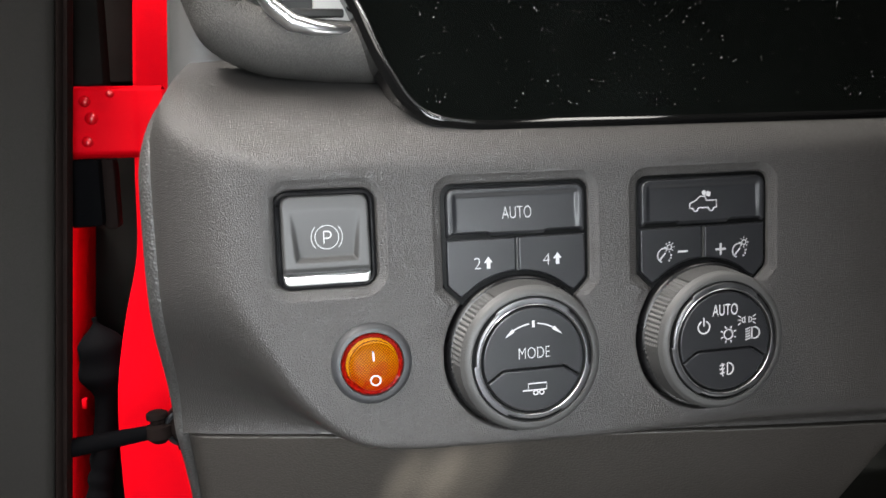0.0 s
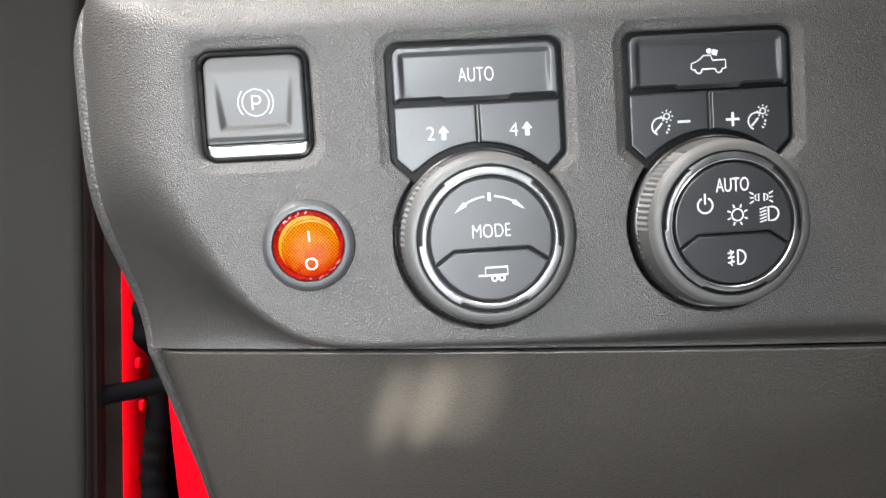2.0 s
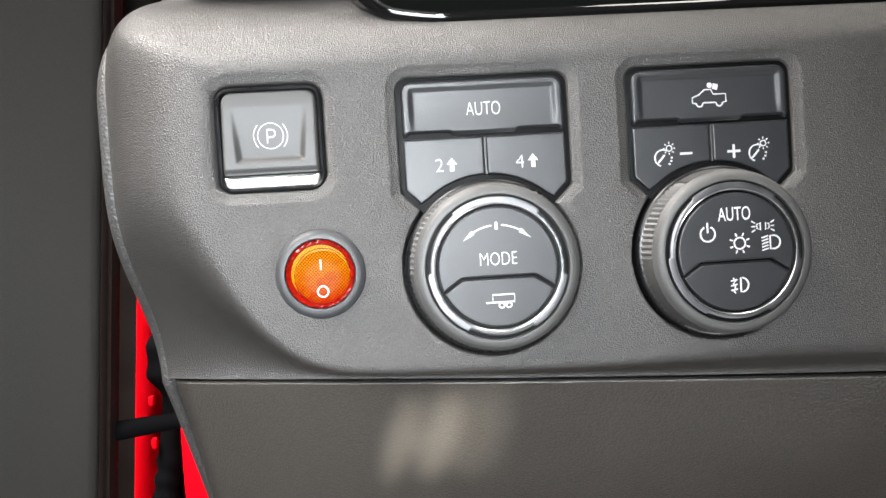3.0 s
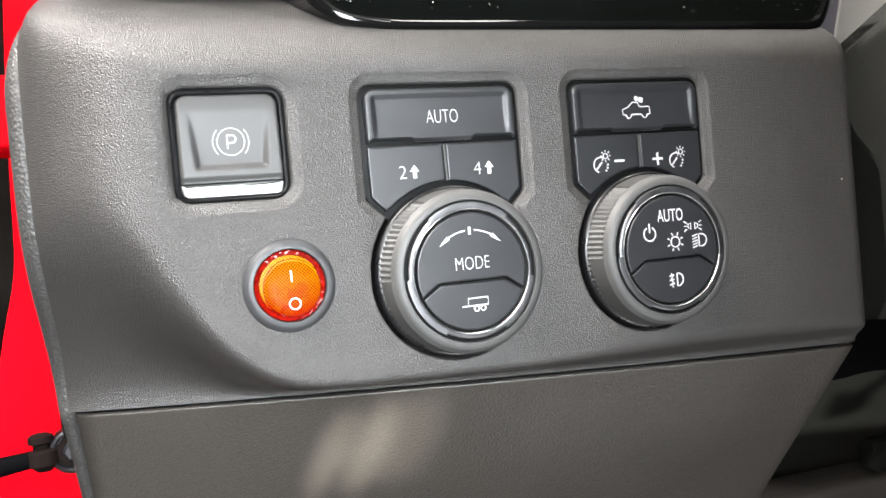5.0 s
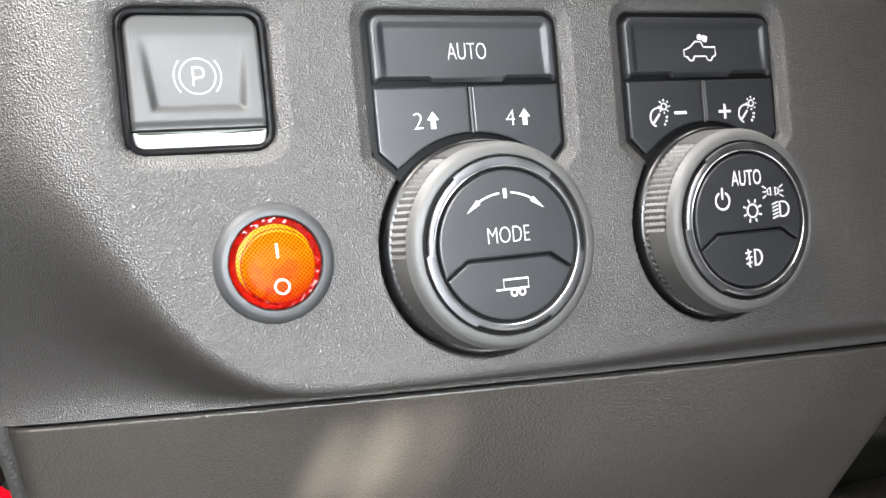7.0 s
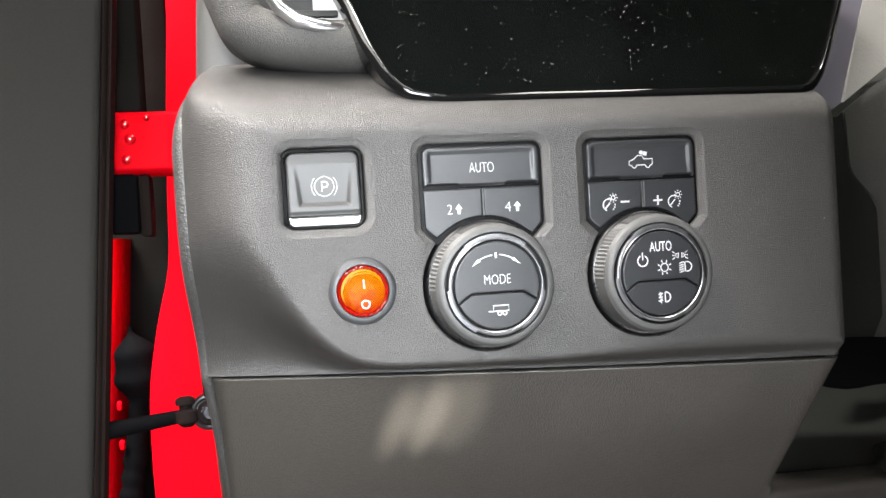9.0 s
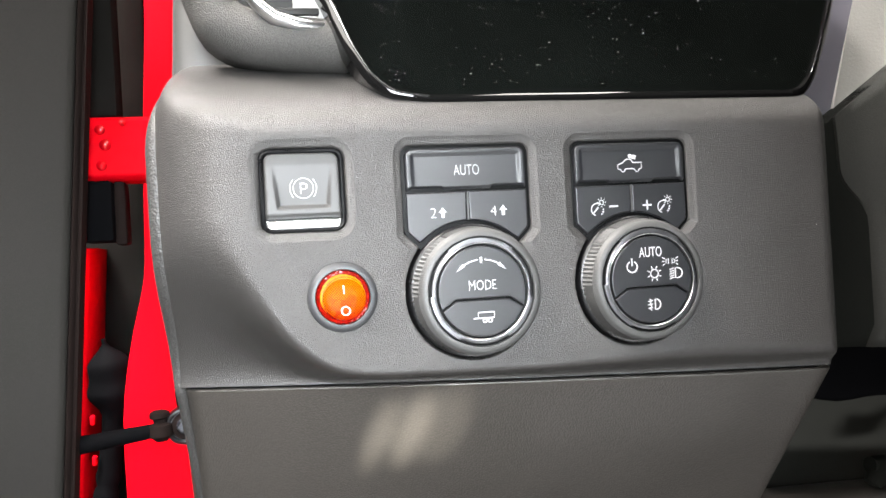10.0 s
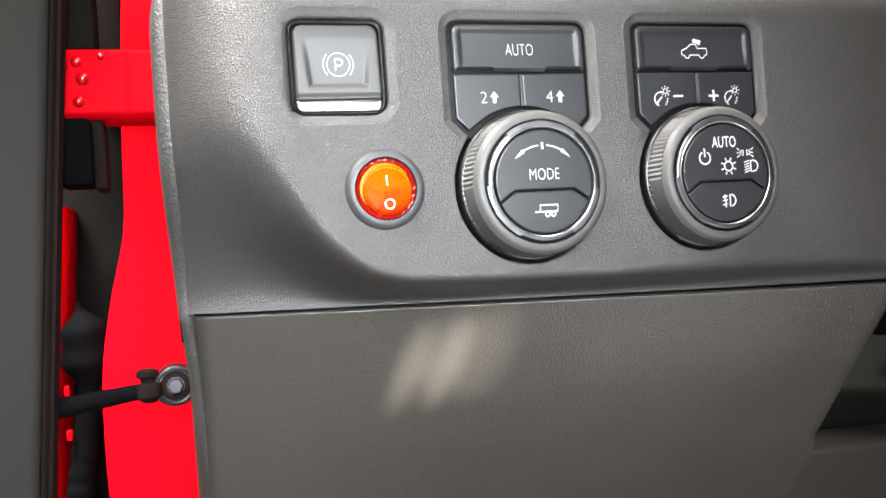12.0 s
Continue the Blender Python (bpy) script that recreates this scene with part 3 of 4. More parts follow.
def rocker():
    cx, cz = -44.3, -1.2
    s = thing("rocker_switch", (cx, 0, cz), "round amber lit rocker switch in a black bezel", "switch")
    part("bezel", turned([(11.6, 0.3), (11.6, -0.5), (11.3, -1.2), (10.5, -2.0), (10.1, -2.2), (9.2, -2.2), (9.0, -2.0), (8.9, -0.8), (8.8, 4.0)], cx, cz), KNOB_DARK, s, "dark grey round bezel", smooth=30)
    part("collar", turned([(8.85, 1.5), (8.8, -1.3), (8.5, -1.8), (7.9, -1.5), (7.5, -1.0), (7.4, 2.5)], cx, cz, 192, lambda a, i: 0.16 * math.sin(a * 22) + 0.1 * math.sin(a * 9) if i in (2, 3) else 0.0), REDLENS, s, "clear red faceted collar", smooth=20)
    part("upper_lens", turned([(7.7, 2.5), (7.7, -0.6), (7.6, -0.85), (7.2, -0.95), (0.01, -1.0)], cx, cz + 0.5, 64), YELLOW, s, "yellow glowing lens under the rocker", smooth=50)
    rows = []
    for k in range(65):
        a = 2 * math.pi * k / 64
        line = []
        for r, y in ((7.0, 3.0), (7.0, 0.1), (6.7, -0.5), (6.1, -0.8), (3.5, -0.9), (0.01, -0.9)):
            x, z = r * math.cos(a), r * math.sin(a)
            line.append((cx + 0.5 + x, y - 1.2 + (0.13 * z if y < 2 else 0), cz - 0.6 + z))
        rows.append(line)
    body = sheet(rows)
    bmesh.ops.remove_doubles(body, verts=body.verts, dist=0.02)
    r = part("rocker", body, AMBER, s, "glowing amber lens", smooth=50)
    part("rim", turned([(7.25, 0.5), (7.25, -1.2), (7.1, -1.35), (6.95, 0.5)], cx + 0.5, cz - 0.6, 64), REDLENS, s, "red edge round the rocker", smooth=50)
    part("on_mark", filled([(cx + 0.1, cz + 1.0), (cx + 0.52, cz + 1.0), (cx + 0.4, cz + 3.7), (cx + 0.0, cz + 3.7)], -2.2, 0.7), INK, r, "white one mark", smooth=0)
    part("off_mark", stroke([(p[0], p[1]) for p in arc(cx + 0.5, cz - 4.5, 1.35, 0, 360, 28)[:-1]], 0.38, -3.0, 0.9, True), INK, r, "white nought mark", smooth=0)
    return s


KNOB_DARK = material("bezel_charcoal", (0.024, 0.0245, 0.026), 0.5, spec=0.3, mottle=0.06, mottle_size=150)
rocker()


def arrow_up(x, z, y, s=1.0):
    """A filled arrow: a shaft under a wider head."""
    return joined(filled([(x - 0.6 * s, z - 1.9 * s), (x + 0.6 * s, z - 1.9 * s), (x + 0.6 * s, z + 0.2 * s), (x - 0.6 * s, z + 0.2 * s)], y), filled([(x - 1.5 * s, z + 0.1 * s), (x + 1.5 * s, z + 0.1 * s), (x, z + 2.0 * s)], y - 0.01))


def sun_mark(x, z, y, r=1.5, rays=8, ray=0.9, w=0.32, a0=0.0):
    out = [stroke(arc(x, z, r, 0, 360, 24)[:-1], w, y, 0.1, True)]
    for k in range(rays):
        a = a0 + 2 * math.pi * k / rays
        out.append(stroke([(x + (r + 0.45) * math.cos(a), z + (r + 0.45) * math.sin(a)), (x + (r + 0.45 + ray) * math.cos(a), z + (r + 0.45 + ray) * math.sin(a))], w, y))
    return out


def dimmer_mark(x, z, y):
    out = [stroke(arc(x - 0.3, z - 1.0, 2.2, 60, 250, 14), 0.38, y)]
    out += [stroke([(x - 1.7, z - 2.3), (x + 0.2, z - 0.2)], 0.5, y)]
    out += [stroke(arc(x - 0.3, z - 1.0, 2.4, -50 + 22 * k, -38 + 22 * k, 3), 0.55, y) for k in range(3)]
    out += sun_mark(x + 1.5, z + 1.5, y, 0.75, 8, 0.5, 0.3)
    return out


def pickup_mark(x, z, y):
    body = [(-4.6, -1.3), (-4.6, 0.2), (-2.7, 0.9), (-1.2, 2.2), (0.6, 2.2), (1.2, 0.9), (4.6, 0.9), (4.6, -1.2), (3.7, -1.4)] + arc(2.7, -1.5, 0.85, 0, -180, 8) + [(1.6, -1.3), (-1.7, -1.3)] + arc(-2.7, -1.5, 0.85, 0, -180, 8) + [(-3.7, -1.4)]
    out = [stroke([(x + a, z - 0.6 + b) for a, b in body], 0.36, y, 0.1, True)]
    out.append(filled([(x + 0.3 + a, z + 2.7 + b) for a, b in arc(0, 0, 0.75, 0, 330, 10)], y))
    out.append(filled([(x + 1.7 + a, z + 2.3 + b) for a, b in ((-0.8, -0.5), (0.6, -0.9), (1.0, 0.5), (-0.4, 0.9))], y))
    return out


def key_depth(x, z, cx):
    """Depth of the wide upper key, hollowed inside its rim."""
    edge = sd_box(x, z, cx, 32.0, 21.6, 15.3, 3.2)
    y = 0.5 + 2.6 * smooth(-0.9, 0.2, edge) ** 2
    inner = sd_box(x, z, cx, 26, 19.2, 19.2, 1.0)
    y += 0.6 * smooth(0.5, -1.1, inner) * smooth(29, 41, z)
    y += 0.8 * smooth(33.9, 32.9, z)
    return y


def switch_block(cx, kind):
    """A block of three keys over a turning knob."""
    if kind == "mode":
        s = thing("drive_mode_switch", (cx, 0, 10), "black drive mode switch block with AUTO key and MODE knob", "switch")
    else:
        s = thing("headlight_switch", (cx, 0, 10), "black headlight switch block with dimmer keys and AUTO knob", "switch")
    kz, kr = -2.0, 23.2
    hole = [(cx - 22.75, 18.2), (cx - 12, 7.4), (cx + 12, 7.4), (cx + 22.75, 18.2), (cx + 22.75, 48.3), (cx - 22.75, 48.3)]
    part("frame", plate(rounded(hole, [2.5, 2.5, 2.5, 2.5, 3.4, 3.4], 4), 10, 2.1, 0.3), WELL, s, "black inner frame")
    # upper key with its raised rim
    rows = []
    x0, x1, z0, z1 = cx - 21.4, cx + 21.4, 32.9, 47.2
    xs = [x0 + (x1 - x0) * i / 120 for i in range(121)]
    zs = [z0 + (z1 - z0) * j / 48 for j in range(49)]
    for z in zs:
        line = []
        for x in xs:
            y = key_depth(x, z, cx)
            notch = smooth(8.2, 9.2, abs(x - cx)) * (1 - smooth(19.5, 20.5, abs(x - cx)))
            line.append((x, y, z + 0.75 * (1 - smooth(z0, z0 + 2, z)) * notch))
        rows.append(line)
    up = part("upper_key", sheet(rows, thick=4), BUTTON, s, "wide black key", smooth=60)
    ring = lambda a0, a1: arc(cx, kz, kr + 0.9, a0, a1, 16)
    lo_l = [(cx - 21.4, 32.1), (cx - 21.4, 19.0), (cx - 17.6, 15.2)] + [p for p in ring(130, 90.9) if p[0] > cx - 17.0] + [(cx - 0.35, 32.1)]
    lo_r = [(cx + 0.35, 32.1)] + [p for p in ring(89.1, 50) if p[0] < cx + 17.0] + [(cx + 17.6, 15.2), (cx + 21.4, 19.0), (cx + 21.4, 32.1)]
    kl = part("lower_key", plate(lo_l, 6, 1.0, 0.55), BUTTON, s, "black key", smooth=12)
    kr_ = part("lower_key", plate(lo_r, 6, 1.0, 0.55), BUTTON, s, "black key", smooth=12)
    # divider that catches the light
    part("divider", box(cx - 0.22, cx + 0.22, 1.1, 4, 22.2, 31.8), KNOB, s, "thin grey divider", smooth=0)
    yl = 0.93
    if kind == "mode":
        part("legend", draped(words("AUTO", cx + 0.1, 39.4, 0, 3.5, 9.0), lambda x, z: key_depth(x, z, cx)), INK, up, "white AUTO lettering", smooth=0)
        part("numeral", words("2", cx - 12.3, 25.0, yl, 3.4, 2.0), INK, kl, "white figure 2", smooth=0)
        part("arrow", arrow_up(cx - 9.0, 25.0, yl, 0.9), INK, kl, "white arrow", smooth=0)
        part("numeral", words("4", cx + 9.0, 25.0, yl, 3.4, 2.2), INK, kr_, "white figure 4", smooth=0)
        part("arrow", arrow_up(cx + 12.5, 25.0, yl, 0.9), INK, kr_, "white arrow", smooth=0)
    else:
        part("legend", draped(joined(*pickup_mark(cx + 0.0, 39.6, 0)), lambda x, z: key_depth(x, z, cx)), INK, up, "white pickup bed lamp mark", smooth=0)
        part("dimmer_mark", joined(*dimmer_mark(cx - 13.2, 24.6, yl)), INK, kl, "white dimmer mark", smooth=0)
        part("minus_mark", stroke([(cx - 8.8, 24.5), (cx - 5.4, 24.5)], 0.65, yl), INK, kl, "white minus", smooth=0)
        part("dimmer_mark", joined(*dimmer_mark(cx + 12.7, 24.6, yl)), INK, kr_, "white dimmer mark", smooth=0)
        part("plus_mark", joined(stroke([(cx + 4.2, 24.4), (cx + 7.8, 24.4)], 0.65, yl), stroke([(cx + 6.0, 22.6), (cx + 6.0, 26.2)], 0.65, yl - 0.02)), INK, kr_, "white plus", smooth=0)
    # the turning knob
    walls = [-0.6 - 0.58 * k for k in range(15)]
    part("skirt", turned([(22.6, 8.0), (22.75, -0.2), (22.6, -0.9), (22.2, -1.3), (21.5, -1.4)], cx, kz, 120), SKIRT, s, "gloss black skirt round the knob", smooth=50)

    def knurl(a, i):
        """Small pyramids on the grip: many rows in two sectors, two rows in the next."""
        k, deg = i - 2, math.degrees(a) % 360
        if not 0 < k < 14:
            return 0.0
        full = 119 < deg < 182 or deg < 61 or deg > 358
        low = 182 <= deg < 250 or 290 < deg <= 358
        if not (full or (low and k < 4)):
            return 0.0
        u = 1 - abs((a * 90 / (2 * math.pi)) % 1 - 0.5) * 2
        return 0.65 * u - 0.35 if k % 2 else -0.5
    prof = [(21.9, 7.0), (22.0, -0.4)] + [(21.95 - 0.06 * k, y) for k, y in enumerate(walls)] + [(20.75, -9.15), (20.5, -9.7), (20.05, -10.15), (19.5, -10.45), (18.9, -10.6), (18.4, -10.6), (18.2, -10.4), (18.1, -7.5)]
    knob = part("knob", turned(prof, cx, kz, 360, knurl), KNOB, s, "soft grey knurled knob", smooth=28)
    def steps(a, i):
        deg = math.degrees(a) % 360
        out = any(lo < deg < hi for lo, hi in ((50, 128), (182, 242), (298, 350)))
        return 0.55 if out and i in (0, 1, 2) else 0.0
    part("chrome_ring", turned([(17.2, -7.5), (17.2, -10.6), (17.05, -10.8), (16.3, -11.0), (15.95, -10.9), (15.8, -10.6), (15.75, -8.5)], cx, kz, 360, steps), RINGMETAL, knob, "stepped chrome ring", smooth=40)
    part("bright_edge", turned([(16.0, -8.5), (16.0, -11.0), (15.9, -11.12), (15.78, -11.0), (15.75, -8.5)], cx, kz, 180), CHROME, knob, "thin bright chrome edge", smooth=40)
    part("cap_back", turned([(18.3, -8.0), (18.3, -9.4), (0.01, -9.4)], cx, kz, 48), WELL, knob, "black gap", smooth=0)
    R, zl = 15.0, kz - 2.6
    knee = [(cx + 14.6, zl - 3.3), (cx + 9.2, zl), (cx - 9.2, zl), (cx - 14.6, zl - 3.3)]
    a_r = math.degrees(math.asin(-(2.6 + 3.0) / R))
    upper = arc(cx, kz, R, a_r + 0.6, 180 - a_r - 0.6, 60) + [(cx - 9.3, zl + 0.35), (cx + 9.3, zl + 0.35)]
    lower = arc(cx, kz, R, 180 - a_r + 1.6, 360 + a_r - 1.6, 50) + [(cx + 9.0, zl - 0.2), (cx - 9.0, zl - 0.2)]
    cu = part("knob_face", plate(upper, -9.3, -11.1, 0.4), BUTTON, knob, "black knob face", smooth=12)
    cl = part("knob_key", plate(lower, -9.3, -10.9, 0.5), BUTTON, knob, "black lower key in the knob", smooth=12)
    yf, yb = -11.16, -10.96
    if kind == "mode":
        part("lettering", words("MODE", cx + 0.1, kz + 2.1, yf, 3.2, 9.3), INK, knob, "white MODE lettering", smooth=0)
        part("index_mark", filled([(cx - 0.35, kz + 9.4), (cx + 0.35, kz + 9.4), (cx + 0.35, kz + 11.3), (cx - 0.35, kz + 11.3)], yf), INK, knob, "white index mark", smooth=0)
        for sgn in (-1, 1):
            a = arc(cx, kz - 1.4, 11.9, 90 - sgn * 6, 90 - sgn * 34, 10)
            e = arc(cx, kz - 1.4, 11.9, 90 - sgn * 30, 90 - sgn * 46, 2)
            d = Vector(e[2]) - Vector(e[0])
            n = Vector((-d.y, d.x)).normalized() * 0.6
            part("turn_arrow", joined(stroke(a, 0.36, yf), filled([tuple(Vector(e[0]) + n), e[2], tuple(Vector(e[0]) - n)], yf)), INK, knob, "white curved arrow", smooth=0)
        tx, tz = cx + 0.4, kz - 9.0
        bits = [stroke([(tx - 2.3, tz + 0.2), (tx + 3.2, tz + 0.2), (tx + 3.2, tz + 2.1), (tx - 2.3, tz + 2.1)], 0.36, yb, 0.1, True), stroke([(tx - 4.0, tz + 0.2), (tx - 2.3, tz + 0.2)], 0.36, yb), stroke(arc(tx - 0.1, tz - 0.6, 0.65, 0, 360, 16)[:-1], 0.34, yb - 0.02, 0.1, True), stroke(arc(tx + 1.7, tz - 0.6, 0.65, 0, 360, 16)[:-1], 0.34, yb - 0.02, 0.1, True)]
        part("trailer_mark", joined(*bits), INK, knob, "white trailer mark", smooth=0)
    else:
        part("lettering", words("AUTO", cx - 0.1, kz + 9.6, yf, 3.5, 8.5, 0.004), INK, knob, "white AUTO lettering", smooth=0)
        px, pz = cx - 7.2, kz + 4.8
        bits = [stroke(arc(px, pz, 1.9, 115, 425, 22), 0.42, yf), stroke([(px, pz + 0.3), (px, pz + 2.9)], 0.42, yf)]
        part("power_mark", joined(*bits), INK, knob, "white power mark", smooth=0)
        bits = sun_mark(cx + 1.0, kz + 2.0, yf, 1.45, 8, 0.85, 0.38, math.pi / 8)
        hx, hz = cx + 9.6, kz + 1.8
        part("lamp_mark", joined(*bits), INK, knob, "white lamp mark", smooth=0)
        bits = [stroke([(hx - 0.6, hz - 1.7), (hx + 0.3, hz - 1.7)] + arc(hx + 0.3, hz, 1.7, -80, 80, 12) + [(hx + 0.3, hz + 1.7), (hx - 0.6, hz + 1.7)], 0.42, yf, 0.1, True)]
        bits += [stroke([(hx - 2.8, hz - 2.0 + 0.8 * k), (hx - 1.1, hz - 1.5 + 0.8 * k)], 0.34, yf) for k in range(5)]
        part("headlamp_mark", joined(*bits), INK, knob, "white headlamp mark", smooth=0)
        bits = []
        gx, gz = cx + 7.3, kz + 6.0
        for sgn in (-1, 1):
            bits += [stroke([(gx + sgn * 0.7, gz - 0.9), (gx + sgn * 0.7, gz + 0.9), (gx + sgn * 1.6, gz + 0.5), (gx + sgn * 1.6, gz - 0.5)], 0.34, yf, 0.1, True)]
            bits += [stroke([(gx + sgn * 2.0, gz + 0.8 * k), (gx + sgn * 3.0, gz + 1.4 * k)], 0.32, yf) for k in (-1, 0, 1)]
        part("side_lamp_mark", joined(*bits), INK, knob, "white side lamp mark", smooth=0)
        fx, fz = cx + 0.8, kz - 8.6
        bits = [stroke([(fx, fz - 1.8)] + arc(fx + 0.2, fz, 1.8, -75, 75, 12) + [(fx, fz + 1.8)], 0.42, yb, 0.1, True)]
        bits += [stroke([(fx - 2.6, fz - 1.3 + 1.2 * k), (fx - 0.9, fz - 1.0 + 1.2 * k)], 0.36, yb) for k in range(3)]
        bits += [stroke([(fx - 1.7 + 0.25 * (-1) ** k, fz - 2.1 + 0.8 * k) for k in range(6)], 0.32, yb - 0.02)]
        part("fog_lamp_mark", joined(*bits), INK, knob, "white fog lamp mark", smooth=0)
    return s


for cx, kind in zip(KNOB_X, ("mode", "lamp")):
    switch_block(cx, kind)

# dark backing added to close the joint between the two panels
rows = []
for i in range(60):
    x = -104 + i * 4.2
    ys, zs = seam(x)
    rows.append([(x, ys + 6, zs + 9), (x, ys + 5, zs + 1), (x, ys + 6, zs - 3), (x, ys + 14, zs - 10)])
part("joint_backing", sheet(rows), WELL, KNEE_PANEL, "black backing added behind the joint", smooth=60)

# ---- door opening: pillar, hinge, door edge, strap, loom ----


def strip(points, halfw, y0, y1, name, mat, at, label, category, kind=""):
    """An upright band through (x, z) points: its face at y0, its back at y1."""
    rows = []
    for x, z in points:
        rows.append([(x - halfw, y1, z), (x - halfw, y0 + 2, z), (x - halfw + 2, y0, z), (x + halfw - 2, y0, z), (x + halfw, y0 + 2, z), (x + halfw, y1, z)])
    return lone(name, sheet(rows), mat, at, label, category, kind=kind, smooth=60)


# red hinge pillar with its curved outer edge
edge = [(-120, 300), (-119.8, 160), (-124, 100), (-126.5, 50), (-127.3, 19), (-128.5, 6), (-131, -5.4), (-135.5, -22), (-139, -38.8), (-142, -56), (-143.8, -76), (-143.8, -113), (-142, -160), (-140, -300)]
fine = []
for a, b in zip(edge, edge[1:]):
    fine += [tuple(Vector(a).lerp(Vector(b), i / 5)) for i in range(5)]
for _ in range(3):
    fine = [fine[0]] + [tuple((Vector(fine[i - 1]) + Vector(fine[i]) * 2 + Vector(fine[i + 1])) / 4) for i in range(1, len(fine) - 1)] + [fine[-1]]
rows = [[(-78.5 + (x + 78) * 1.13 + dx, 280 + dy, 9 + (z - 9) * 1.13) for dx, dy in ((0.5, 40), (0, 3.5), (0.8, 1), (2.6, 0), (40, -2), (90, -6))] for x, z in fine]
lone("hinge_pillar", sheet(rows), RED, (-110, 280, 0), "gloss red painted door hinge pillar", "door pillar", smooth=60)

# liner behind the gap, towards the wing, coloured near black for the shade
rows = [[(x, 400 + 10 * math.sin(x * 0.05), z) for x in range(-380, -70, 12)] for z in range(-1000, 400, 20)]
lone("wing_gap_liner", sheet(rows), GAPGREY, (-150, 400, 0), "inner wing liner with the door gap's shade in its colour", "liner", smooth=70)
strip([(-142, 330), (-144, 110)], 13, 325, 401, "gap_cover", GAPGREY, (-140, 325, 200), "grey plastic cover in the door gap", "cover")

# door: red shell edge, rubber seal and grey inner trim
door = thing("door", (-200, 150, 0), "open red front door with grey inner trim", "car door")
lean = lambda z: -164.2 + 0.078 * z
rows = []
for z in range(-260, 30, 8):
    x = lean(z) - 19
    rows.append([(x + dx, y, z) for dx, y in ((-4, 396), (-3.5, 338), (-1, 332), (6, 333), (9.5, 340), (10, 352), (10, 372), (9, 396))])
part("shell_edge", sheet(rows), RED, door, "gloss red door shell edge", smooth=60)
rows = []
for z in range(-260, 300, 8):
    x = lean(z)
    rows.append([(x + dx, y, z) for dx, y in ((-6, 226), (3.5, 216), (6.0, 209), (6.3, 203), (5.0, 199), (3.2, 199.5), (2.0, 197), (0.6, 196.5), (-0.6, 199), (-4, 205))])
part("seal", sheet(rows), RUBBER, door, "black rubber weatherstrip", smooth=60)
rows = []
for z in range(-260, 300, 6):
    x = lean(z)
    line = [(x - 2, 214, z), (x + 0.1, 203, z), (x - 0.2, 197.5, z), (x - 1.5, 194.8, z), (x - 4, 193, z)]
    for k in range(1, 24):
        line.append((x - 4 - 9 * k, 193 - 6.2 * k, z))
    rows.append(line)
part("inner_trim", sheet(rows), DOORGREY, door, "dark grey grained inner trim", smooth=60)

# red hinge between pillar and door
rows = []
bump = lambda z, c, w: math.exp(-((z - c) / w) ** 2)
for i in range(52):
    x = -165 + i * 1.05
    f = (x + 165) / 43
    near = smooth(1.0, 0.35, f)
    line = [(x, 250, 98.4), (x, 228, 98.4)]
    for k in range(36):
        z = 98.2 - k
        y = 223 - near * (0.6 * bump(z, 90.5, 3.6) + 0.8 * bump(z, 82, 4) + 0.6 * bump(z, 70.5, 4)) - (1 - near) * 1.2 * bump(z, 84, 10)
        y += 4 * smooth(96, 98.4, z) + 4 * smooth(65, 62.5, z) + 1.0 * smooth(0.9, 1.0, f)
        line.append((x, y, z))
    line += [(x, 228, 62.4), (x, 250, 62.4)]
    rows.append(line)
h = part("hinge", sheet(rows), RED, door, "gloss red painted hinge", smooth=60)
# gloss domes added so that the hinge shows small white glints
for bx, bz, br in ((-148, 90.5, 2.8), (-145.5, 82, 3.2), (-148, 70.5, 2.8), (-136, 94, 2.0)):
    part("glint_dome", turned([(br, 223), (br, 221.6)] + [(br * math.cos(k * 0.19), 221.6 - 0.8 * br * math.sin(k * 0.19)) for k in range(1, 8)] + [(0.01, 221.6 - 0.8 * br)], bx, bz, 24), RED_GLOSS, h, "red painted dome added for a glint", smooth=60)
# black plugs added in place of the dark notches in the hinge
for x0, x1, z0, z1 in ((-163, -158.5, 92, 96), (-163, -159.5, 65.5, 69.5), (-162, -159, 74.5, 77)):
    part("notch_plug", box(x0, x1, 215, 222, z0, z1, 1), DARK, h, "black plug for a dark notch")
part("bush", box(-160, -143, 219, 245, 28, 62, 2.5), BLACKOUT, h, "black hinge bush")
part("bush_sleeve", box(-143.5, -137, 226, 246, 26, 62, 2), RUBBER, h, "black sleeve")
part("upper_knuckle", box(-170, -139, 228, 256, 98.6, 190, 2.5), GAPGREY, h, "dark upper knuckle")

# check strap from pillar to door
c = thing("door_check_strap", (-122, 207, -75), "black door check strap with a bolted end bracket", "check strap")
part("strap", joined(tube([(-190, 208, -83), (-168, 207, -80.5), (-145, 206, -78), (-121, 206, -75.5)], [5.4, 5.0, 4.4, 3.6], 12, 0.8)), BLACKOUT, c)
part("pin", tube([(-123.4, 206, -65.5), (-123.4, 206, -66.5), (-123.3, 206, -69), (-123.2, 206, -70), (-123.1, 206, -72), (-123, 206, -73), (-122.9, 206, -79), (-122.8, 206, -80), (-122.8, 206, -82)], [3.6, 5.2, 5.4, 3.6, 3.6, 6.2, 6.4, 5.0, 3.0], 18), RUBBER, c, "black pivot")
eye = part("eyelet", turned([(4.0, 214), (10.4, 214), (10.4, 206), (9.8, 204.4), (8.6, 204.0), (7.8, 204.6), (7.6, 206.5), (0.01, 206.5)], -110.5, -75, 48), DULLSTEEL, c, "dull steel eyelet", smooth=40)
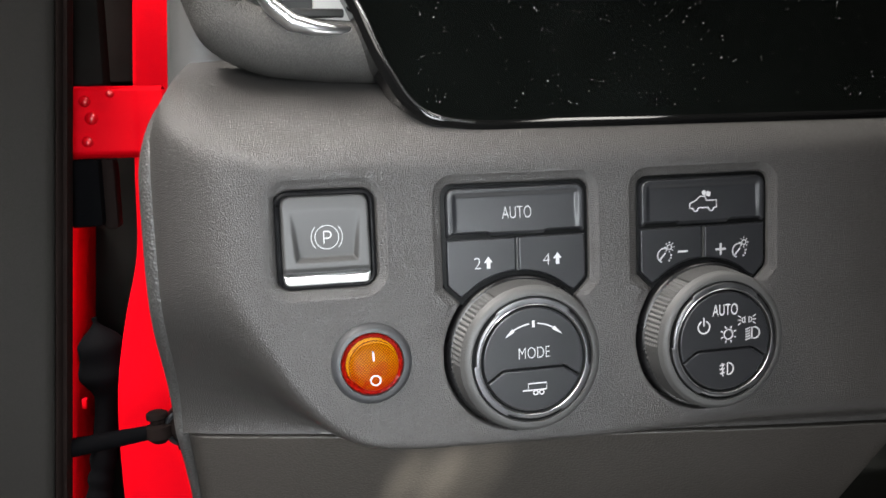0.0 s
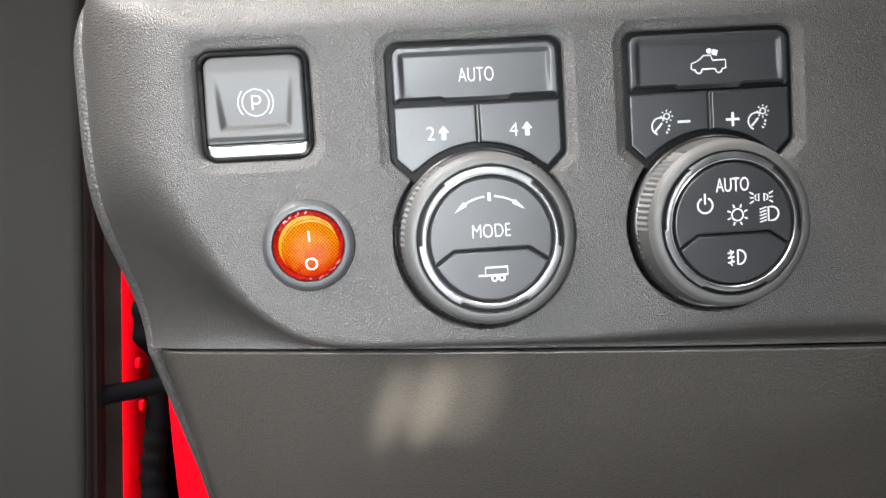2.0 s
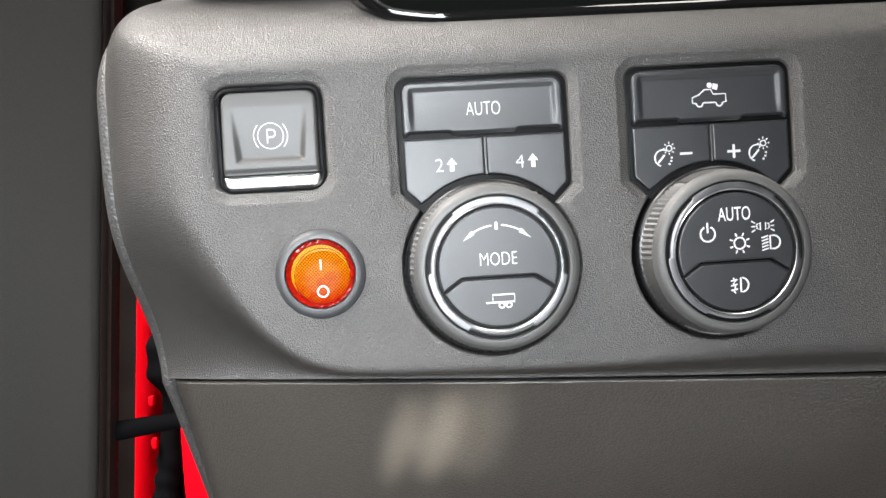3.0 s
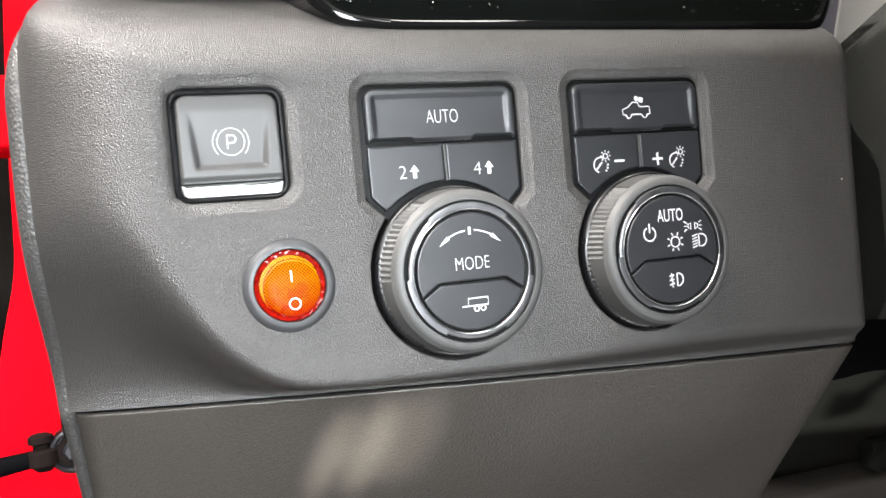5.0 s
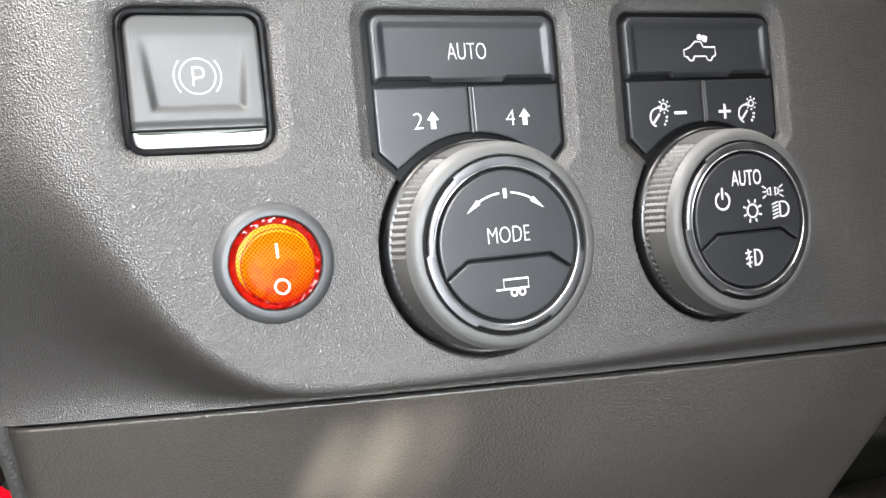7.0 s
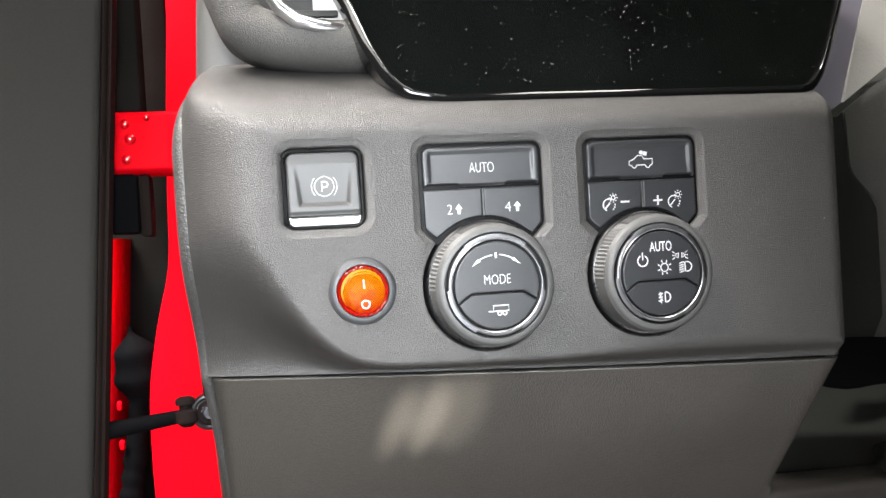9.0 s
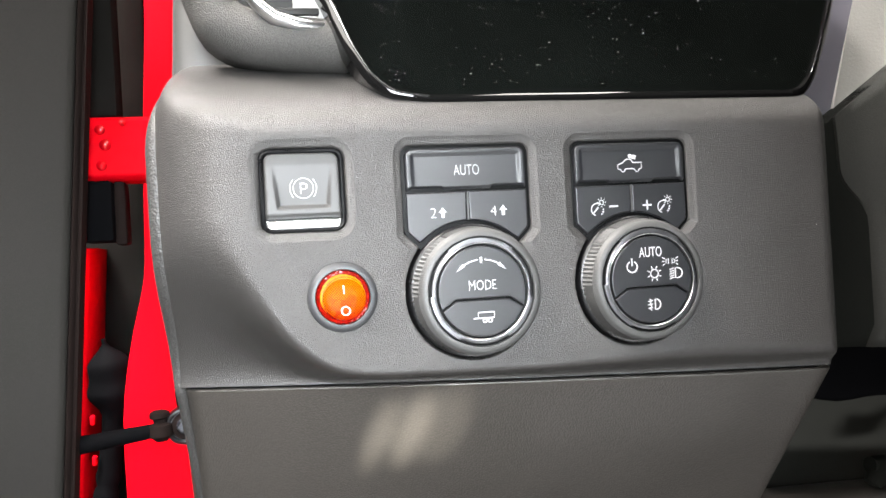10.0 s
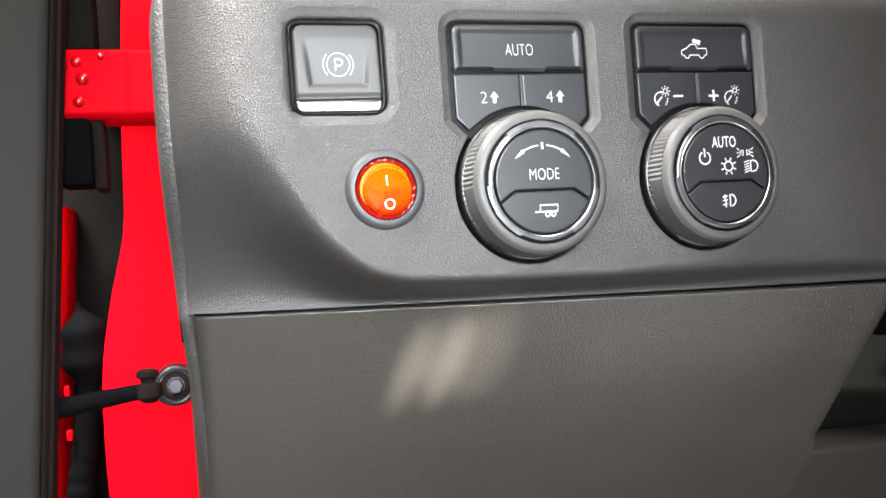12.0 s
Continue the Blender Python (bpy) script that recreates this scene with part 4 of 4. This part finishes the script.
part("bush", turned([(7.2, 207), (7.2, 205.2), (6.6, 204.6), (4.6, 204.6), (4.4, 206)], -110.5, -75, 40), RUBBER, eye, "black rubber bush", smooth=40)
part("bolt", turned([(4.2, 206.5), (4.2, 202.8), (3.4, 201.9), (0.01, 201.9)], -110.5, -75, 6), DULLSTEEL, c, "steel bolt")

# wiring boot in the gap
b = thing("wiring_boot", (-161, 300, -70), "black ribbed rubber wiring boot in the door gap", "wiring boot")
pts, rad = [], []
for i in range(60):
    f = i / 59
    z = -31.8 - f * 195
    pts.append((-165 + 4.3 * math.sin(f * 7) - 3.3 * f, 306 + 5 * math.sin(f * 5), z))
    bell = 13.5 * smooth(0, 0.09, f) * (1 - smooth(0.17, 0.26, f)) + 7.4 * smooth(0.12, 0.26, f)
    rad.append(max(1.5, bell + (0.9 * math.sin(i * 1.9) if f > 0.45 else 0)))
part("sleeve", tube(pts, rad, 16), BLACKOUT, b, smooth=60)
for z in (-86, -112):
    part("clip", box(-175, -172, 300, 306, z, z + 6, 1.0), RED, b, "red clip")

# ---- under the column ----
g = thing("release_lever", (240, 70, -100), "black release lever with a bare steel pin", "lever")
rows = []
for i in range(25):
    x = 152 + 7.5 * i
    top, low = -36 - 0.06 * (x - 170), -65 - 0.12 * (x - 181) - 4 * math.exp(-((x - 196) / 16) ** 2)
    mid, half = (low + top) / 2, (top - low) / 2
    rows.append([(x, 76 - 10 * max(0.0, math.cos(a)) ** 0.6, mid + half * math.sin(a)) for a in [-1.57 + 3.14 * k / 14 for k in range(15)]])
# the flat black box stands in for the shade behind the clip
part("handle", joined(sheet(rows), box(150, 420, 100, 104, -86, -24, 1)), BLACKOUT, g, "matte black lever body and a sheet for the dark behind", smooth=70)
teeth = [box(241 + 8 * k, 250 + 8 * k, 62 + 1.0 * (k % 2), 80, -55.5 - 0.6 * k, -44.5 - 0.8 * k, 3.4, 3) for k in range(2)]
part("clip", joined(*teeth), WHITECLIP, g, "pale ribbed clip")
part("pin", tube([(266, 71, -79.5), (256, 71.5, -88.5), (243.5, 72, -99.5), (236, 72, -105.5)], [1.9, 2.4, 2.8, 3.0], 14), PINGREY, g, "dull steel pin")
part("pin_head", turned([(3.9, 76), (3.9, 68.5), (2.8, 67.2), (0.01, 67)], 236.5, -105, 20), PINGREY, g, "bright pin head")
part("hook", joined(tube([(238, 76, -104), (227, 76, -106), (218, 72, -107), (214, 72, -112)], [5.2, 5.6, 5.8, 4.0], 14), tube([(214, 73, -103), (222, 74, -104)], [4.0, 5.0], 12)), SHADEGREY, g, "dark hook", smooth=60)
part("guide", tube([(299, 74, -79), (285, 75, -96), (272, 76, -112), (262, 77, -120)], 0.9, 10), RECESS, g, "thin dark guide rib")

# ---- dust and lint, and specks painted for glints of the panel's grain ----
random.seed(7)


def specks(n, spot, name, at, label, small, big, mat):
    bm = bmesh.new()
    for _ in range(n):
        p, r = Vector(spot()), random.uniform(small, big) * random.choice((0.6, 0.8, 1.0))
        a = random.random() * 6.28
        k = random.uniform(0.5, 1.0)
        ring = [bm.verts.new(p + Vector((r * math.cos(a + j * 1.2566), -0.03, r * k * math.sin(a + j * 1.2566)))) for j in range(5)]
        bm.faces.new(ring)
        top = bm.verts.new(p + Vector((0, -0.03 - 0.5 * r, 0)))
        for j in range(5):
            bm.faces.new((ring[j], ring[(j + 1) % 5], top))
    return lone(name, bm, mat, at, label, "dust", kind="stuff", smooth=0)


def on_screen():
    x, z = random.uniform(-25, 150), random.uniform(69.5, 112)
    return (max(x, -25 - (z - 72) * 0.45), 6.0 + 0.34 * (z - 65) + 0.72, z)


def on_panel():
    while True:
        x, z = -60 + 202 * random.random() ** 0.6, random.uniform(-25, 56)
        if wells(x, z) < 0.01:
            return (x, face_depth(x, z), z)


specks(420, on_screen, "screen_dust", (60, 15, 90), "pale dust specks on the glossy screen", 0.05, 0.19, DUST)
specks(900, on_panel, "panel_specks", (60, 0, 20), "fine grey specks for dust and glinting grain on the panel", 0.04, 0.13, SPECK_DIM)
specks(1, lambda: (136.5, 0.05, 14.0), "panel_lint", (136.5, 0, 14), "white lint speck on the panel", 0.45, 0.46, DUST)

# ---- cab and showroom that close the place ----
def wall(name, x0, x1, y0, y1, z0, z1, mat, label, category):
    return lone(name, box(x0, x1, y0, y1, z0, z1), mat, ((x0 + x1) / 2, (y0 + y1) / 2, z0), label, category, kind="structure", smooth=0)


wall("cab_floor", -150, 1500, -1500, 600, -560, -500, CARPET, "black carpeted cab floor", "floor")
# unseen roof, its left edge placed to block lamp light on the right
wall("roof_block", -300, 1500, -1500, 150, 780, 800, ROOFBLOCK, "unseen roof slab that shades the panel's right side", "roof")
wall("cab_wall", 1500, 1520, -1500, 600, -500, 780, SMOKE, "dark far side of the cab", "wall")
wall("bulkhead", -80, 1500, 300, 320, -500, 300, DARK, "dark bulkhead behind the dashboard", "wall")
wall("showroom_floor", -6000, 6000, -6000, 4000, -1020, -1000, SLAB, "grey tiled showroom floor", "floor")
wall("showroom_ceiling", -6000, 6000, -6000, 4000, 3200, 3220, HALL, "pale showroom ceiling", "ceiling")
wall("wall_south", -6000, 6000, -6020, -6000, -1000, 3200, HALL, "pale showroom wall", "wall")
wall("wall_west", -6020, -6000, -6000, 4000, -1000, 3200, HALL, "pale showroom wall", "wall")
wall("wall_north", -6000, 6000, 4000, 4020, -1000, 3200, HALL, "pale showroom wall", "wall")
wall("wall_east", 6000, 6020, -6000, 4000, -1000, 3200, HALL, "pale showroom wall", "wall")
